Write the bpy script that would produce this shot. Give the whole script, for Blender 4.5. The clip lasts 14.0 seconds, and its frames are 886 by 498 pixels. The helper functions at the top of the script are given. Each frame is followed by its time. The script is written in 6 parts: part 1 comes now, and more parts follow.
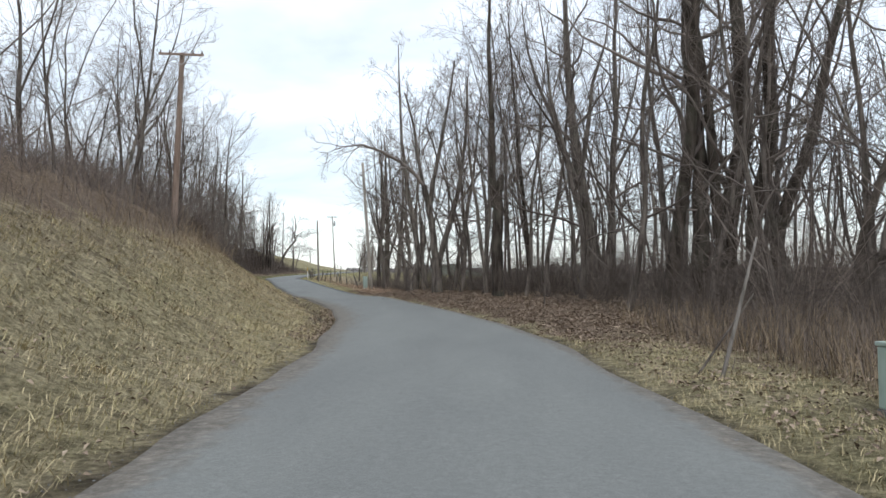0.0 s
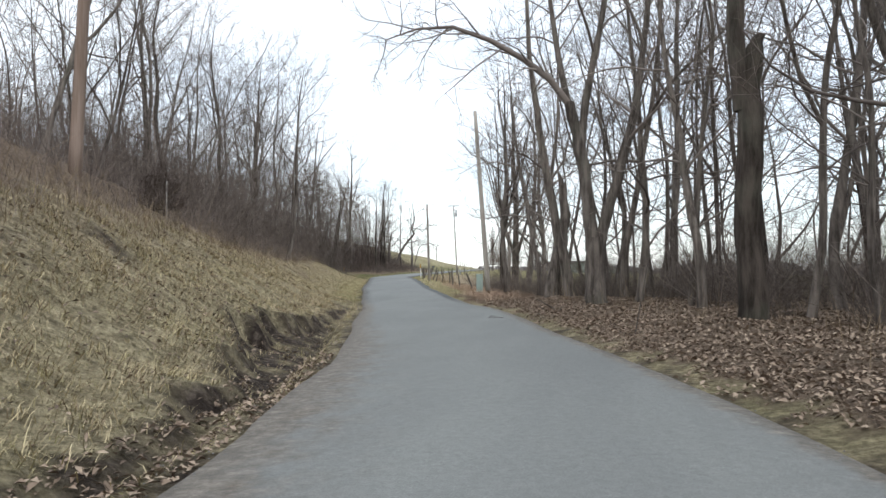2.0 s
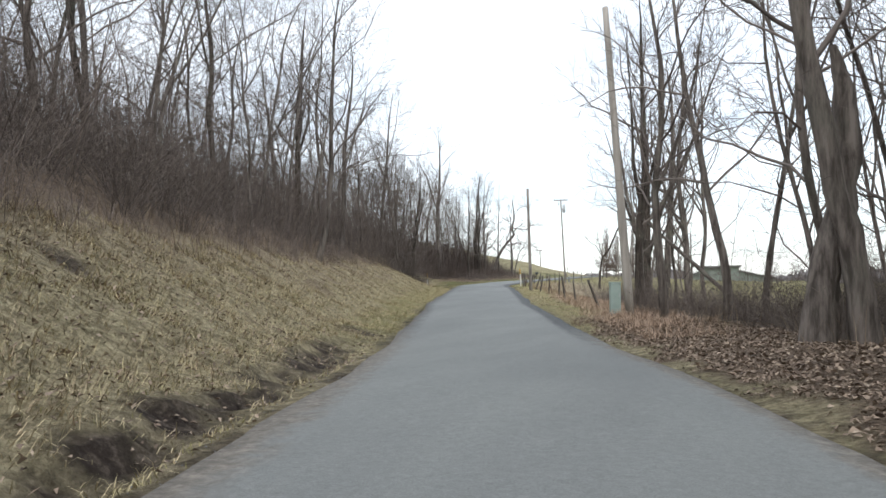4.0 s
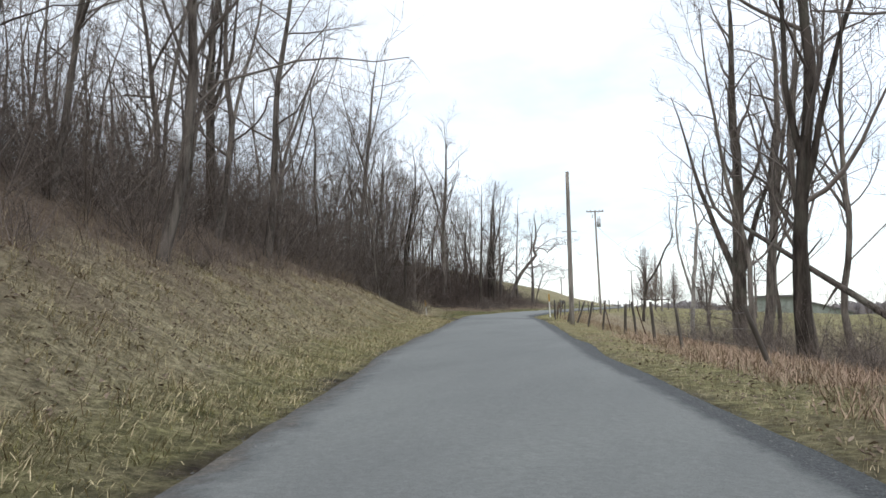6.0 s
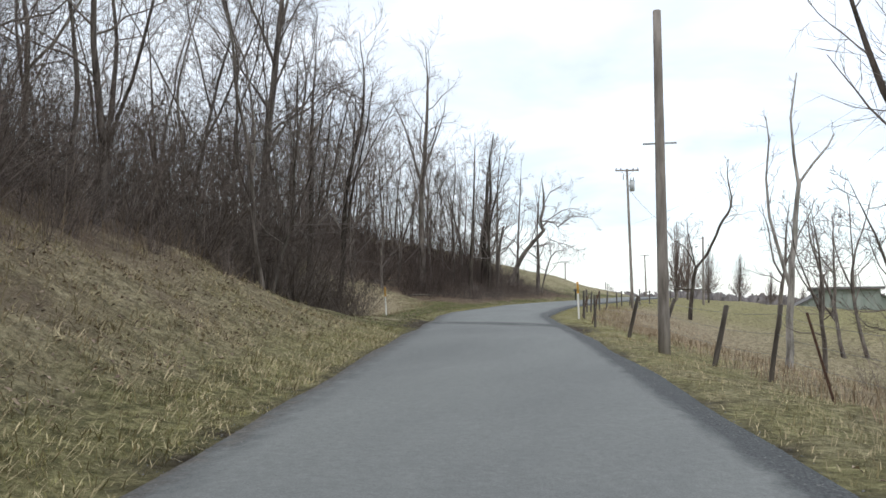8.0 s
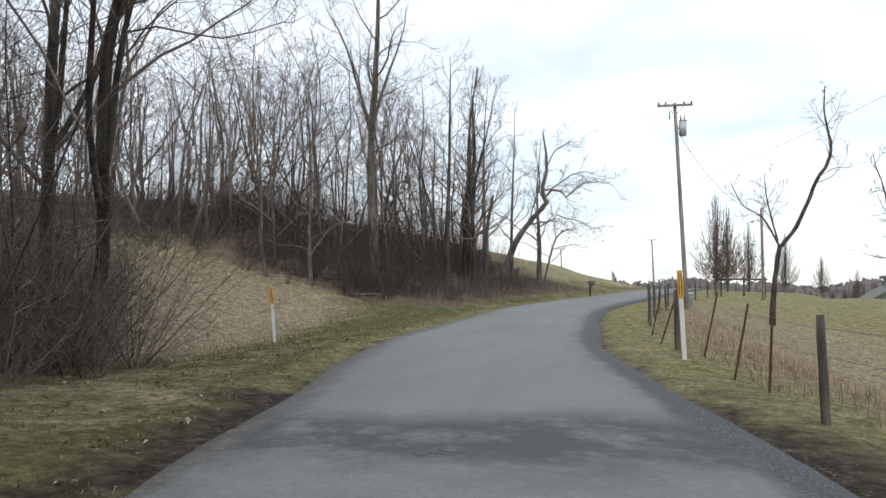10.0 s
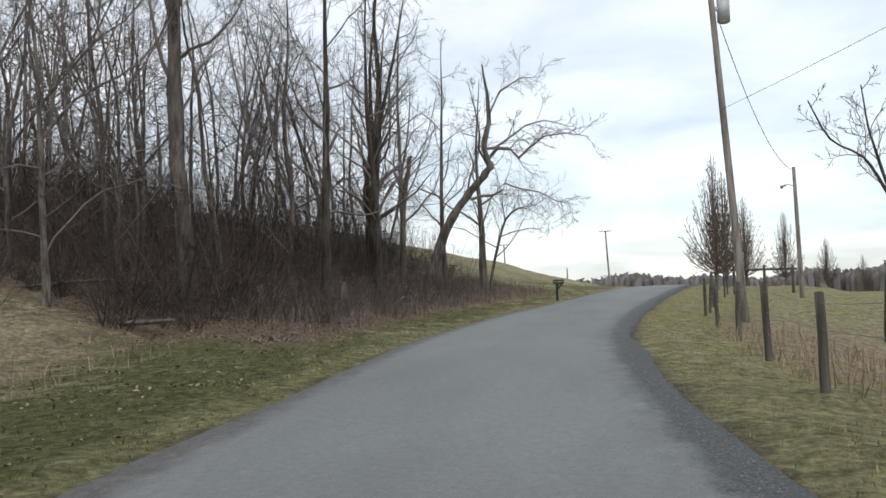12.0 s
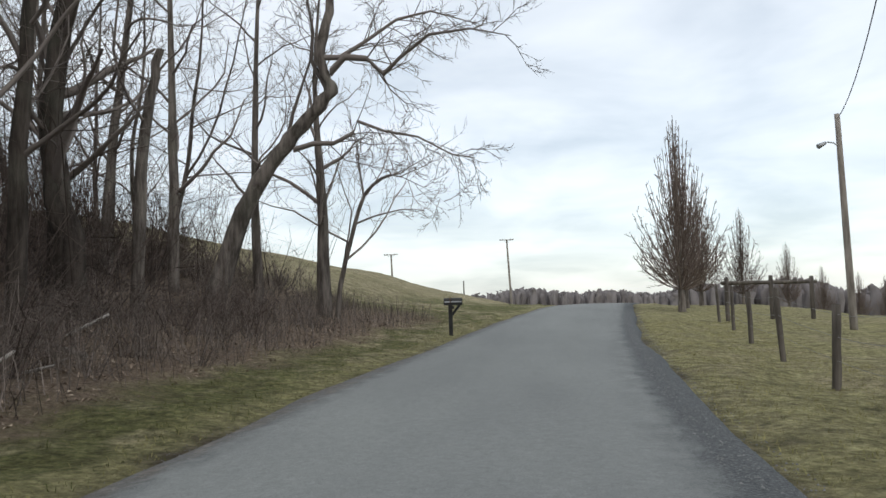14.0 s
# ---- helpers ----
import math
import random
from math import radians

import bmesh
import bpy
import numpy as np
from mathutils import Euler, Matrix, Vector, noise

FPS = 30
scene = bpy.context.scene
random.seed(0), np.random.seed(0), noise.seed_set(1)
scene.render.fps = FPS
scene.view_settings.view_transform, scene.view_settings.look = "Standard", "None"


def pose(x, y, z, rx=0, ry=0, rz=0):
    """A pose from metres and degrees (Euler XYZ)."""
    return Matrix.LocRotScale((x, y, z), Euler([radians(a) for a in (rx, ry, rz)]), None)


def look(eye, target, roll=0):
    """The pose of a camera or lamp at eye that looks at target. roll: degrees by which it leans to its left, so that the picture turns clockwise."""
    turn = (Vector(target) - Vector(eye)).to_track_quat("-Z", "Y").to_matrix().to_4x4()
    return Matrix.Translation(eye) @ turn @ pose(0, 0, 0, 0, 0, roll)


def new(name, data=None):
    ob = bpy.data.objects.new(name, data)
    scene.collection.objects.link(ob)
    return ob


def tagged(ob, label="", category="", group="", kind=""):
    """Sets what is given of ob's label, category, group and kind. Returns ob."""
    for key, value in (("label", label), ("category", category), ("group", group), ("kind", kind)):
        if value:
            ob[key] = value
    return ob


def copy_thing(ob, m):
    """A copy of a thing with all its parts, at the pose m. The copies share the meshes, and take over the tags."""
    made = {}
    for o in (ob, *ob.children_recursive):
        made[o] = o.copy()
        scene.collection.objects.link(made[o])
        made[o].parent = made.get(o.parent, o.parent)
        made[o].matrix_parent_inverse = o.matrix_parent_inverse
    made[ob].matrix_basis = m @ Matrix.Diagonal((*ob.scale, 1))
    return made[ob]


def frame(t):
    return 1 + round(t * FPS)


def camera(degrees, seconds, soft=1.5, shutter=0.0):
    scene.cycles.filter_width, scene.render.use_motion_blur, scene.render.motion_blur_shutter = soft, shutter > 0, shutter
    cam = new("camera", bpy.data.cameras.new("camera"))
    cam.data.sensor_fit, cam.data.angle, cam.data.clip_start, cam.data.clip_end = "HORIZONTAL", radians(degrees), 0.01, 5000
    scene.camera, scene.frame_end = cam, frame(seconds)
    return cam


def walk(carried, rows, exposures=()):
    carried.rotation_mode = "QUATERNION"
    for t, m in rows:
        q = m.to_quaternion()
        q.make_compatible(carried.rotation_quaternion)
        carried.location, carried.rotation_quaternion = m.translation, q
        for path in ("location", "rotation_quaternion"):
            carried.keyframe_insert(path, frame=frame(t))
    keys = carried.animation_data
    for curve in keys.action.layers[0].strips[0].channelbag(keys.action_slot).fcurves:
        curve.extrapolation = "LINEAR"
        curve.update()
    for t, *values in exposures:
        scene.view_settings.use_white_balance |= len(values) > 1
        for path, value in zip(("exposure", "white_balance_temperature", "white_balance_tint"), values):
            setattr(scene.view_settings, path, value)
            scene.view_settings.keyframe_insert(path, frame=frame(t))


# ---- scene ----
cam = camera(58.0, 14.0, 1.5)
PATH = [
    (0, (0.0, 0.0, 1.35), (-0.076, 1.997, 1.436), -0.4),
    (0.5, (-0.142, 5.449, 1.355), (-0.297, 7.442, 1.438), -0.6),
    (1, (-0.478, 10.695, 1.395), (-0.72, 12.679, 1.473), -0.5),
    (1.5, (-0.955, 15.737, 1.449), (-1.281, 17.709, 1.525), -0.3),
    (2, (-1.627, 20.722, 1.475), (-2.036, 22.678, 1.56), -0.4),
    (2.5, (-2.498, 25.58, 1.526), (-2.986, 27.517, 1.614), -0.2),
    (3, (-3.478, 30.027, 1.589), (-4.036, 31.945, 1.684), 0.1),
    (3.5, (-4.5, 34.557, 1.658), (-5.127, 36.454, 1.751), -0.3),
    (6, (-11.136, 57.425, 1.815), (-11.826, 59.293, 1.995), 0.3),
    (6.5, (-12.692, 62.574, 2.028), (-13.378, 64.445, 2.198), 0.7),
    (7, (-14.22, 67.663, 2.287), (-14.905, 69.536, 2.441), 1.2),
    (7.5, (-15.707, 72.777, 2.446), (-16.39, 74.651, 2.591), 1.3),
    (10, (-22.736, 96.873, 3.212), (-23.385, 98.761, 3.33), 0.5),
    (10.5, (-23.938, 101.485, 3.281), (-24.564, 103.381, 3.395), -0.2),
    (11, (-24.988, 105.845, 3.304), (-25.583, 107.75, 3.43), -1.5),
    (11.5, (-25.915, 110.254, 3.443), (-26.468, 112.172, 3.572), -1.6),
    (12, (-26.732, 114.53, 3.567), (-27.236, 116.462, 3.693), -1.7),
    (12.5, (-27.4, 118.752, 3.661), (-27.853, 120.696, 3.788), -2.0),
    (13, (-27.948, 122.953, 3.773), (-28.343, 124.909, 3.908), -2.0),
    (13.5, (-28.407, 127.187, 3.827), (-28.734, 129.155, 3.976), -2.2),
    (14, (-28.683, 131.775, 4.032), (-28.93, 133.754, 4.186), -1.7),
]
walk(cam, [(t, look(eye, target, roll)) for t, eye, target, roll in PATH],
     [(0, 0.17, 6280, 8.5), (1.5, 0.38, 6300, 8.5), (3.5, 0.46, 6300, 9), (6.5, 0.22, 6310, 9), (10, 0.16, 6370, 9), (14, -0.12, 6420, 8)])

# ---- light: an overcast winter day ----
world = bpy.data.worlds.new("overcast")
scene.world = world
world.use_nodes = True
wn, wl = world.node_tree.nodes, world.node_tree.links
wn.clear()


def wnode(kind, **values):
    n = wn.new(kind)
    for key, value in values.items():
        n.inputs[key].default_value = value
    return n


sky = wn.new("ShaderNodeTexSky")
sky.sky_type, sky.sun_disc = "NISHITA", False
sky.sun_elevation, sky.sun_rotation = radians(32), radians(200)
sky_part = wnode("ShaderNodeBackground", Strength=0.05)
wl.new(sky.outputs["Color"], sky_part.inputs["Color"])
where = wn.new("ShaderNodeTexCoord")
split = wn.new("ShaderNodeSeparateXYZ")
wl.new(where.outputs["Generated"], split.inputs[0])
# the cloud deck: seen as a plane overhead, so that its rolls flatten towards the horizon
lift = wn.new("ShaderNodeMath")
lift.operation, lift.inputs[1].default_value = "ADD", 0.16
wl.new(split.outputs["Z"], lift.inputs[0])
low = wn.new("ShaderNodeMath")
low.operation, low.inputs[1].default_value = "MAXIMUM", 0.05
wl.new(lift.outputs[0], low.inputs[0])
deck = wn.new("ShaderNodeVectorMath")
deck.operation = "DIVIDE"
wl.new(where.outputs["Generated"], deck.inputs[0])
wl.new(low.outputs[0], deck.inputs[1])
rolls = wnode("ShaderNodeTexNoise", Scale=1.5, Detail=5.0, Roughness=0.52, Distortion=0.3)
wl.new(deck.outputs[0], rolls.inputs["Vector"])
tone = wn.new("ShaderNodeMapRange")
for key, value in (("From Min", 0.32), ("From Max", 0.66), ("To Min", 0.0), ("To Max", 1.0)):
    tone.inputs[key].default_value = value
wl.new(rolls.outputs["Fac"], tone.inputs["Value"])
shade = wn.new("ShaderNodeMix")
shade.data_type = "RGBA"
shade.inputs["A"].default_value = (0.645, 0.675, 0.71, 1)
shade.inputs["B"].default_value = (1.02, 1.02, 1.02, 1)
wl.new(tone.outputs[0], shade.inputs["Factor"])
height = wn.new("ShaderNodeMapRange")
for key, value in (("From Min", -0.02), ("From Max", 0.75), ("To Min", 0.80), ("To Max", 1.10)):
    height.inputs[key].default_value = value
wl.new(split.outputs["Z"], height.inputs["Value"])
cloud = wn.new("ShaderNodeBackground")
wl.new(shade.outputs["Result"], cloud.inputs["Color"])
wl.new(height.outputs[0], cloud.inputs["Strength"])
both = wn.new("ShaderNodeAddShader")
wl.new(sky_part.outputs[0], both.inputs[0])
wl.new(cloud.outputs[0], both.inputs[1])
out = wn.new("ShaderNodeOutputWorld")
wl.new(both.outputs[0], out.inputs["Surface"])

sun = new("sun", bpy.data.lights.new("sun", "SUN"))
sun.data.energy, sun.data.angle, sun.data.color = 0.95, radians(20), (1.0, 0.96, 0.9)
sun.matrix_world = look((0, 0, 60), (-14, 30, 20))

# ---- materials ----


class Stuff:
    """A node material in the making."""

    def __init__(self, name, roughness=0.9, metallic=0.0, specular=0.3):
        self.m = bpy.data.materials.new(name)
        self.m.use_nodes = True
        self.n, self.l = self.m.node_tree.nodes, self.m.node_tree.links
        self.b = self.n["Principled BSDF"]
        self.b.inputs["Roughness"].default_value, self.b.inputs["Metallic"].default_value = roughness, metallic
        self.b.inputs["Specular IOR Level"].default_value = specular

    def node(self, kind, **values):
        n = self.n.new(kind)
        for key, value in values.items():
            n.inputs[key.replace("_", " ")].default_value = value
        return n

    def place(self, scale=(1, 1, 1), space="Object"):
        c, m = self.n.new("ShaderNodeTexCoord"), self.n.new("ShaderNodeMapping")
        m.inputs["Scale"].default_value = scale
        self.l.new(c.outputs[space], m.inputs["Vector"])
        return m.outputs[0]

    def noise(self, scale, detail=4.0, rough=0.55, stretch=(1, 1, 1), lo=0.3, hi=0.7):
        t = self.node("ShaderNodeTexNoise", Scale=scale, Detail=detail, Roughness=rough)
        self.l.new(self.place(stretch), t.inputs["Vector"])
        r = self.node("ShaderNodeMapRange", From_Min=lo, From_Max=hi)
        self.l.new(t.outputs["Fac"], r.inputs["Value"])
        return r.outputs[0]

    def ramp(self, fac, *stops):
        r = self.n.new("ShaderNodeValToRGB")
        e = r.color_ramp.elements
        while len(e) < len(stops):
            e.new(0.5)
        for k, (p, c) in zip(e, stops):
            k.position, k.color = p, (*c, 1)
        self.l.new(fac, r.inputs["Fac"])
        return r.outputs["Color"]

    def mix(self, fac, a, b, blend="MIX"):
        n = self.n.new("ShaderNodeMix")
        n.data_type, n.blend_type = "RGBA", blend
        for socket, v in (("Factor", fac), ("A", a), ("B", b)):
            if isinstance(v, bpy.types.NodeSocket):
                self.l.new(v, n.inputs[socket])
            else:
                n.inputs[socket].default_value = v if socket == "Factor" else (*v, 1)
        return n.outputs["Result"]

    def maths(self, how, a, b=0.0):
        n = self.n.new("ShaderNodeMath")
        n.operation = how
        for i, v in enumerate((a, b)):
            if isinstance(v, bpy.types.NodeSocket):
                self.l.new(v, n.inputs[i])
            else:
                n.inputs[i].default_value = v
        return n.outputs[0]

    def attr(self, name):
        a = self.n.new("ShaderNodeAttribute")
        a.attribute_name = name
        return a.outputs["Fac"]

    def random(self, each="Object"):
        if each == "Object":
            return self.n.new("ShaderNodeObjectInfo").outputs["Random"]
        return self.n.new("ShaderNodeNewGeometry").outputs["Random Per Island"]

    def colour(self, c):
        if isinstance(c, tuple):
            self.b.inputs["Base Color"].default_value = (*c, 1)
        else:
            self.l.new(c, self.b.inputs["Base Color"])
        return self

    def bump(self, h, distance=0.02, strength=0.6):
        n = self.node("ShaderNodeBump", Strength=strength, Distance=distance)
        self.l.new(h, n.inputs["Height"])
        self.l.new(n.outputs[0], self.b.inputs["Normal"])
        return self


def bark(name, dark, light, scale=6.0):
    s = Stuff(name, 0.95, specular=0.15)
    ridges = s.noise(scale, 6, 0.65, (1, 1, 0.16), 0.35, 0.65)
    c = s.ramp(ridges, (0.1, dark), (0.9, light))
    c = s.mix(s.maths("MULTIPLY", s.noise(0.9, 3, 0.5, lo=0.5, hi=0.75), 0.45), c, (0.17, 0.18, 0.145))
    tint = s.ramp(s.random(), (0.0, (0.78, 0.75, 0.73)), (1.0, (1.16, 1.12, 1.08)))
    return s.colour(s.mix(1.0, c, tint, "MULTIPLY")).bump(ridges, 0.03, 0.9).m


BARK = bark("bark", (0.066, 0.058, 0.052), (0.215, 0.193, 0.175))
BARK_DARK = bark("dark_bark", (0.030, 0.026, 0.022), (0.105, 0.09, 0.079), 5.0)
BARK_PALE = bark("weathered_bare_wood", (0.15, 0.143, 0.134), (0.40, 0.385, 0.365), 4.0)


def twig_stuff(name, a, b, patch=None):
    s = Stuff(name, 0.95, specular=0.1)
    c = s.ramp(s.random("Island"), (0.0, a), (1.0, b))
    if patch:
        # whole tufts and stretches differ in colour, not only single blades
        c = s.mix(s.maths("MULTIPLY", s.noise(0.9, 4, 0.6, lo=0.42, hi=0.66), 0.65), c, patch)
        c = s.mix(1.0, c, s.ramp(s.noise(3.5, 3, 0.6, lo=0.3, hi=0.7), (0.0, (0.58, 0.57, 0.55)), (1.0, (1.42, 1.41, 1.38))), "MULTIPLY")
    tint = s.ramp(s.random(), (0.0, (0.8, 0.78, 0.77)), (1.0, (1.15, 1.12, 1.1)))
    return s.colour(s.mix(1.0, c, tint, "MULTIPLY")).m


TWIG = twig_stuff("twigs", (0.118, 0.103, 0.094), (0.25, 0.222, 0.203))
TWIG_RED = twig_stuff("reddish_twigs", (0.11, 0.085, 0.075), (0.21, 0.172, 0.150))
BRUSH = twig_stuff("brush_stems", (0.070, 0.060, 0.053), (0.215, 0.183, 0.162))
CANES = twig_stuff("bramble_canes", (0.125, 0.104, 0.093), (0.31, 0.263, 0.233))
STRAW = twig_stuff("dry_straw", (0.18, 0.138, 0.095), (0.42, 0.345, 0.245), (0.23, 0.175, 0.12))
SEDGE = twig_stuff("rust_coloured_sedge", (0.23, 0.165, 0.12), (0.45, 0.345, 0.26))
BLADE = twig_stuff("winter_grass", (0.24, 0.21, 0.130), (0.62, 0.535, 0.36), (0.36, 0.335, 0.18))
BLADE_GREEN = twig_stuff("green_grass", (0.16, 0.156, 0.060), (0.37, 0.34, 0.155), (0.20, 0.198, 0.078))
DEEP_WOOD = twig_stuff("deep_woods", (0.085, 0.075, 0.067), (0.20, 0.177, 0.160))
# darker copy of BRUSH: the shade inside dense thickets is put into the colour
DARK_SHADED_BRUSH = twig_stuff("dark_shaded_brush_stems", (0.040, 0.033, 0.030), (0.135, 0.108, 0.095))
LAWN = twig_stuff("mown_lawn", (0.06, 0.073, 0.027), (0.18, 0.18, 0.07), (0.08, 0.098, 0.033))


def leaf_stuff():
    s = Stuff("dead_leaves", 0.8, specular=0.25)
    c = s.ramp(s.random("Island"), (0.0, (0.10, 0.074, 0.056)), (0.35, (0.20, 0.148, 0.110)), (0.7, (0.29, 0.222, 0.165)), (1.0, (0.39, 0.31, 0.235)))
    return s.colour(c).m


LEAF = leaf_stuff()


def ground_stuff():
    s = Stuff("earth_grass_and_litter", 0.95, specular=0.12)
    grain = s.noise(11.0, 8, 0.75, lo=0.30, hi=0.70)
    clump = s.noise(1.3, 5, 0.6, lo=0.32, hi=0.68)
    broad = s.noise(0.16, 3, 0.5, lo=0.35, hi=0.65)
    dry = s.ramp(grain, (0.0, (0.11, 0.094, 0.058)), (0.45, (0.355, 0.305, 0.20)), (1.0, (0.62, 0.54, 0.375)))
    green = s.ramp(grain, (0.0, (0.038, 0.042, 0.018)), (0.5, (0.122, 0.125, 0.052)), (1.0, (0.26, 0.245, 0.11)))
    mixed = s.maths("ADD", s.maths("MULTIPLY", clump, 0.5), s.maths("MULTIPLY", broad, 0.35))
    grass = s.mix(s.maths("MULTIPLY", mixed, s.attr("green")), dry, green)
    litter = s.ramp(s.noise(14.0, 7, 0.7, lo=0.25, hi=0.75), (0.0, (0.050, 0.038, 0.029)), (0.5, (0.18, 0.135, 0.100)), (1.0, (0.38, 0.295, 0.215)))
    dirt = s.ramp(s.noise(6.0, 8, 0.7), (0.0, (0.016, 0.012, 0.010)), (0.5, (0.056, 0.043, 0.035)), (1.0, (0.19, 0.155, 0.125)))
    meadow = s.ramp(grain, (0.0, (0.16, 0.130, 0.088)), (0.5, (0.30, 0.250, 0.175)), (1.0, (0.46, 0.395, 0.285)))
    moss = s.ramp(grain, (0.0, (0.105, 0.102, 0.048)), (0.5, (0.265, 0.246, 0.125)), (1.0, (0.46, 0.425, 0.235)))
    grass = s.mix(s.maths("MULTIPLY", s.attr("moss"), s.noise(0.8, 4, 0.6, lo=0.25, hi=0.55)), grass, moss)
    c = s.mix(s.attr("rust"), grass, meadow)
    c = s.mix(1.0, c, s.ramp(s.noise(4.0, 5, 0.65, lo=0.3, hi=0.7), (0.0, (0.52, 0.51, 0.50)), (1.0, (1.40, 1.39, 1.36))), "MULTIPLY")
    edge = s.maths("MULTIPLY", s.maths("SUBTRACT", clump, 0.5), 0.7)
    c = s.mix(s.node_clamp(s.maths("ADD", s.attr("litter"), s.maths("MULTIPLY", edge, s.soft_edge("litter")))), c, litter)
    c = s.mix(s.node_clamp(s.maths("ADD", s.attr("dirt"), s.maths("MULTIPLY", edge, s.soft_edge("dirt")))), c, dirt)
    lumps = s.maths("ADD", s.maths("MULTIPLY", grain, 0.35), s.noise(3.2, 5, 0.6, lo=0.25, hi=0.75))
    return s.colour(c).bump(lumps, 0.13, 1.0).m


def _clamp(self, v):
    n = self.n.new("ShaderNodeClamp")
    self.l.new(v, n.inputs["Value"])
    return n.outputs[0]


def _soft_edge(self, name):
    """One where an attribute is half way, nought where it is none or all."""
    a = self.attr(name)
    return self.maths("MULTIPLY", self.maths("MULTIPLY", a, self.maths("SUBTRACT", 1.0, a)), 4.0)


Stuff.node_clamp, Stuff.soft_edge = _clamp, _soft_edge
GROUND = ground_stuff()


def asphalt(name, dark, light, rough=0.85, seam=False):
    s = Stuff(name, rough, specular=0.35)
    grain = s.noise(75.0, 3, 0.7, lo=0.25, hi=0.75)
    c = s.ramp(grain, (0.0, dark), (1.0, light))
    tracks = s.noise(0.55, 5, 0.6, (1, 0.25, 1), 0.3, 0.7)
    c = s.mix(1.0, c, s.ramp(tracks, (0.0, (0.86, 0.86, 0.87)), (1.0, (1.10, 1.10, 1.09))), "MULTIPLY")
    c = s.mix(1.0, c, s.ramp(s.noise(14.0, 4, 0.7, lo=0.3, hi=0.7), (0.0, (0.88, 0.88, 0.88)), (1.0, (1.12, 1.12, 1.12))), "MULTIPLY")
    fleck = s.noise(7.0, 6, 0.7, lo=0.55, hi=0.8)
    c = s.mix(s.maths("MULTIPLY", fleck, 0.2), c, (0.24, 0.23, 0.215))
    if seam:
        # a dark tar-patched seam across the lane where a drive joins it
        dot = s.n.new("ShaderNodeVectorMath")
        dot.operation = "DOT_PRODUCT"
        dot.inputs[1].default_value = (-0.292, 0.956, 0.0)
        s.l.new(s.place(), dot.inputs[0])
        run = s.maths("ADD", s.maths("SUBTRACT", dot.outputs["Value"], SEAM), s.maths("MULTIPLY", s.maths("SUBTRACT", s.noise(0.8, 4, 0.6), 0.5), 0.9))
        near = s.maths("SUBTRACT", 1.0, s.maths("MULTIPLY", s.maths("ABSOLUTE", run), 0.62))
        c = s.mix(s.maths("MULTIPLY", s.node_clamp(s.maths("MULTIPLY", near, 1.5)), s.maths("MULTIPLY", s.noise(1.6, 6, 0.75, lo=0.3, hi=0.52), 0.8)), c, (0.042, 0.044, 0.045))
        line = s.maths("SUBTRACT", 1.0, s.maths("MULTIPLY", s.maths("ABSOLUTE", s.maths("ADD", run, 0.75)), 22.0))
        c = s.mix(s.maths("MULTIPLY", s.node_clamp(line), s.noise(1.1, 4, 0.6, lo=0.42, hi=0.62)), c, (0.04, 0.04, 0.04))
    if seam:
        patchy = s.maths("MULTIPLY", s.maths("SUBTRACT", s.noise(3.2, 6, 0.7, (1, 0.6, 1)), 0.5), 1.1)
        seal = s.ramp(s.noise(38.0, 3, 0.8, lo=0.36, hi=0.64), (0.0, (0.030, 0.033, 0.035)), (0.6, (0.072, 0.077, 0.080)), (1.0, (0.125, 0.130, 0.132)))
        c = s.mix(s.node_clamp(s.maths("ADD", s.attr("chip"), s.maths("MULTIPLY", patchy, s.soft_edge("chip")))), c, seal)
        sand = s.ramp(s.noise(7.0, 8, 0.8), (0.0, (0.055, 0.046, 0.037)), (0.5, (0.135, 0.116, 0.095)), (1.0, (0.31, 0.275, 0.23)))
        c = s.mix(s.node_clamp(s.maths("ADD", s.maths("MULTIPLY", s.attr("sand"), 0.8), s.maths("MULTIPLY", patchy, s.soft_edge("sand")))), c, sand)
    return s.colour(c).bump(grain, 0.006, 0.7).m


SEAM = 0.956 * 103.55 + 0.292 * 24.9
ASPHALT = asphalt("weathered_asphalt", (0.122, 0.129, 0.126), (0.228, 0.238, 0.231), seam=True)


def plain(name, a, b, scale=3.0, roughness=0.7, metallic=0.0, stretch=(1, 1, 1), relief=0.004, specular=0.3):
    s = Stuff(name, roughness, metallic, specular)
    f = s.noise(scale, 6, 0.6, stretch, 0.3, 0.7)
    return s.colour(s.ramp(f, (0.0, a), (1.0, b))).bump(f, relief, 0.5).m


POLE_WOOD = plain("weathered_pole_wood", (0.10, 0.086, 0.073), (0.35, 0.315, 0.28), 6.0, 0.9, stretch=(1, 1, 0.14), relief=0.01)
POLE_BROWN = plain("brown_pole_wood", (0.15, 0.105, 0.08), (0.33, 0.255, 0.21), 5.0, 0.9, stretch=(1, 1, 0.08), relief=0.01)
POST_WOOD = plain("old_fence_wood", (0.038, 0.033, 0.028), (0.155, 0.135, 0.115), 7.0, 0.95, stretch=(1, 1, 0.12), relief=0.012)
RUST = plain("rusty_steel", (0.055, 0.032, 0.024), (0.13, 0.075, 0.052), 20.0, 0.8, 0.3)
WIRE = plain("galvanised_wire", (0.16, 0.16, 0.16), (0.28, 0.28, 0.28), 10.0, 0.6, 0.6)
CABLE = plain("black_cable", (0.03, 0.03, 0.032), (0.06, 0.06, 0.062), 3.0, 0.7)
ZINC = plain("grey_painted_steel", (0.36, 0.38, 0.39), (0.50, 0.52, 0.53), 4.0, 0.5, 0.1)
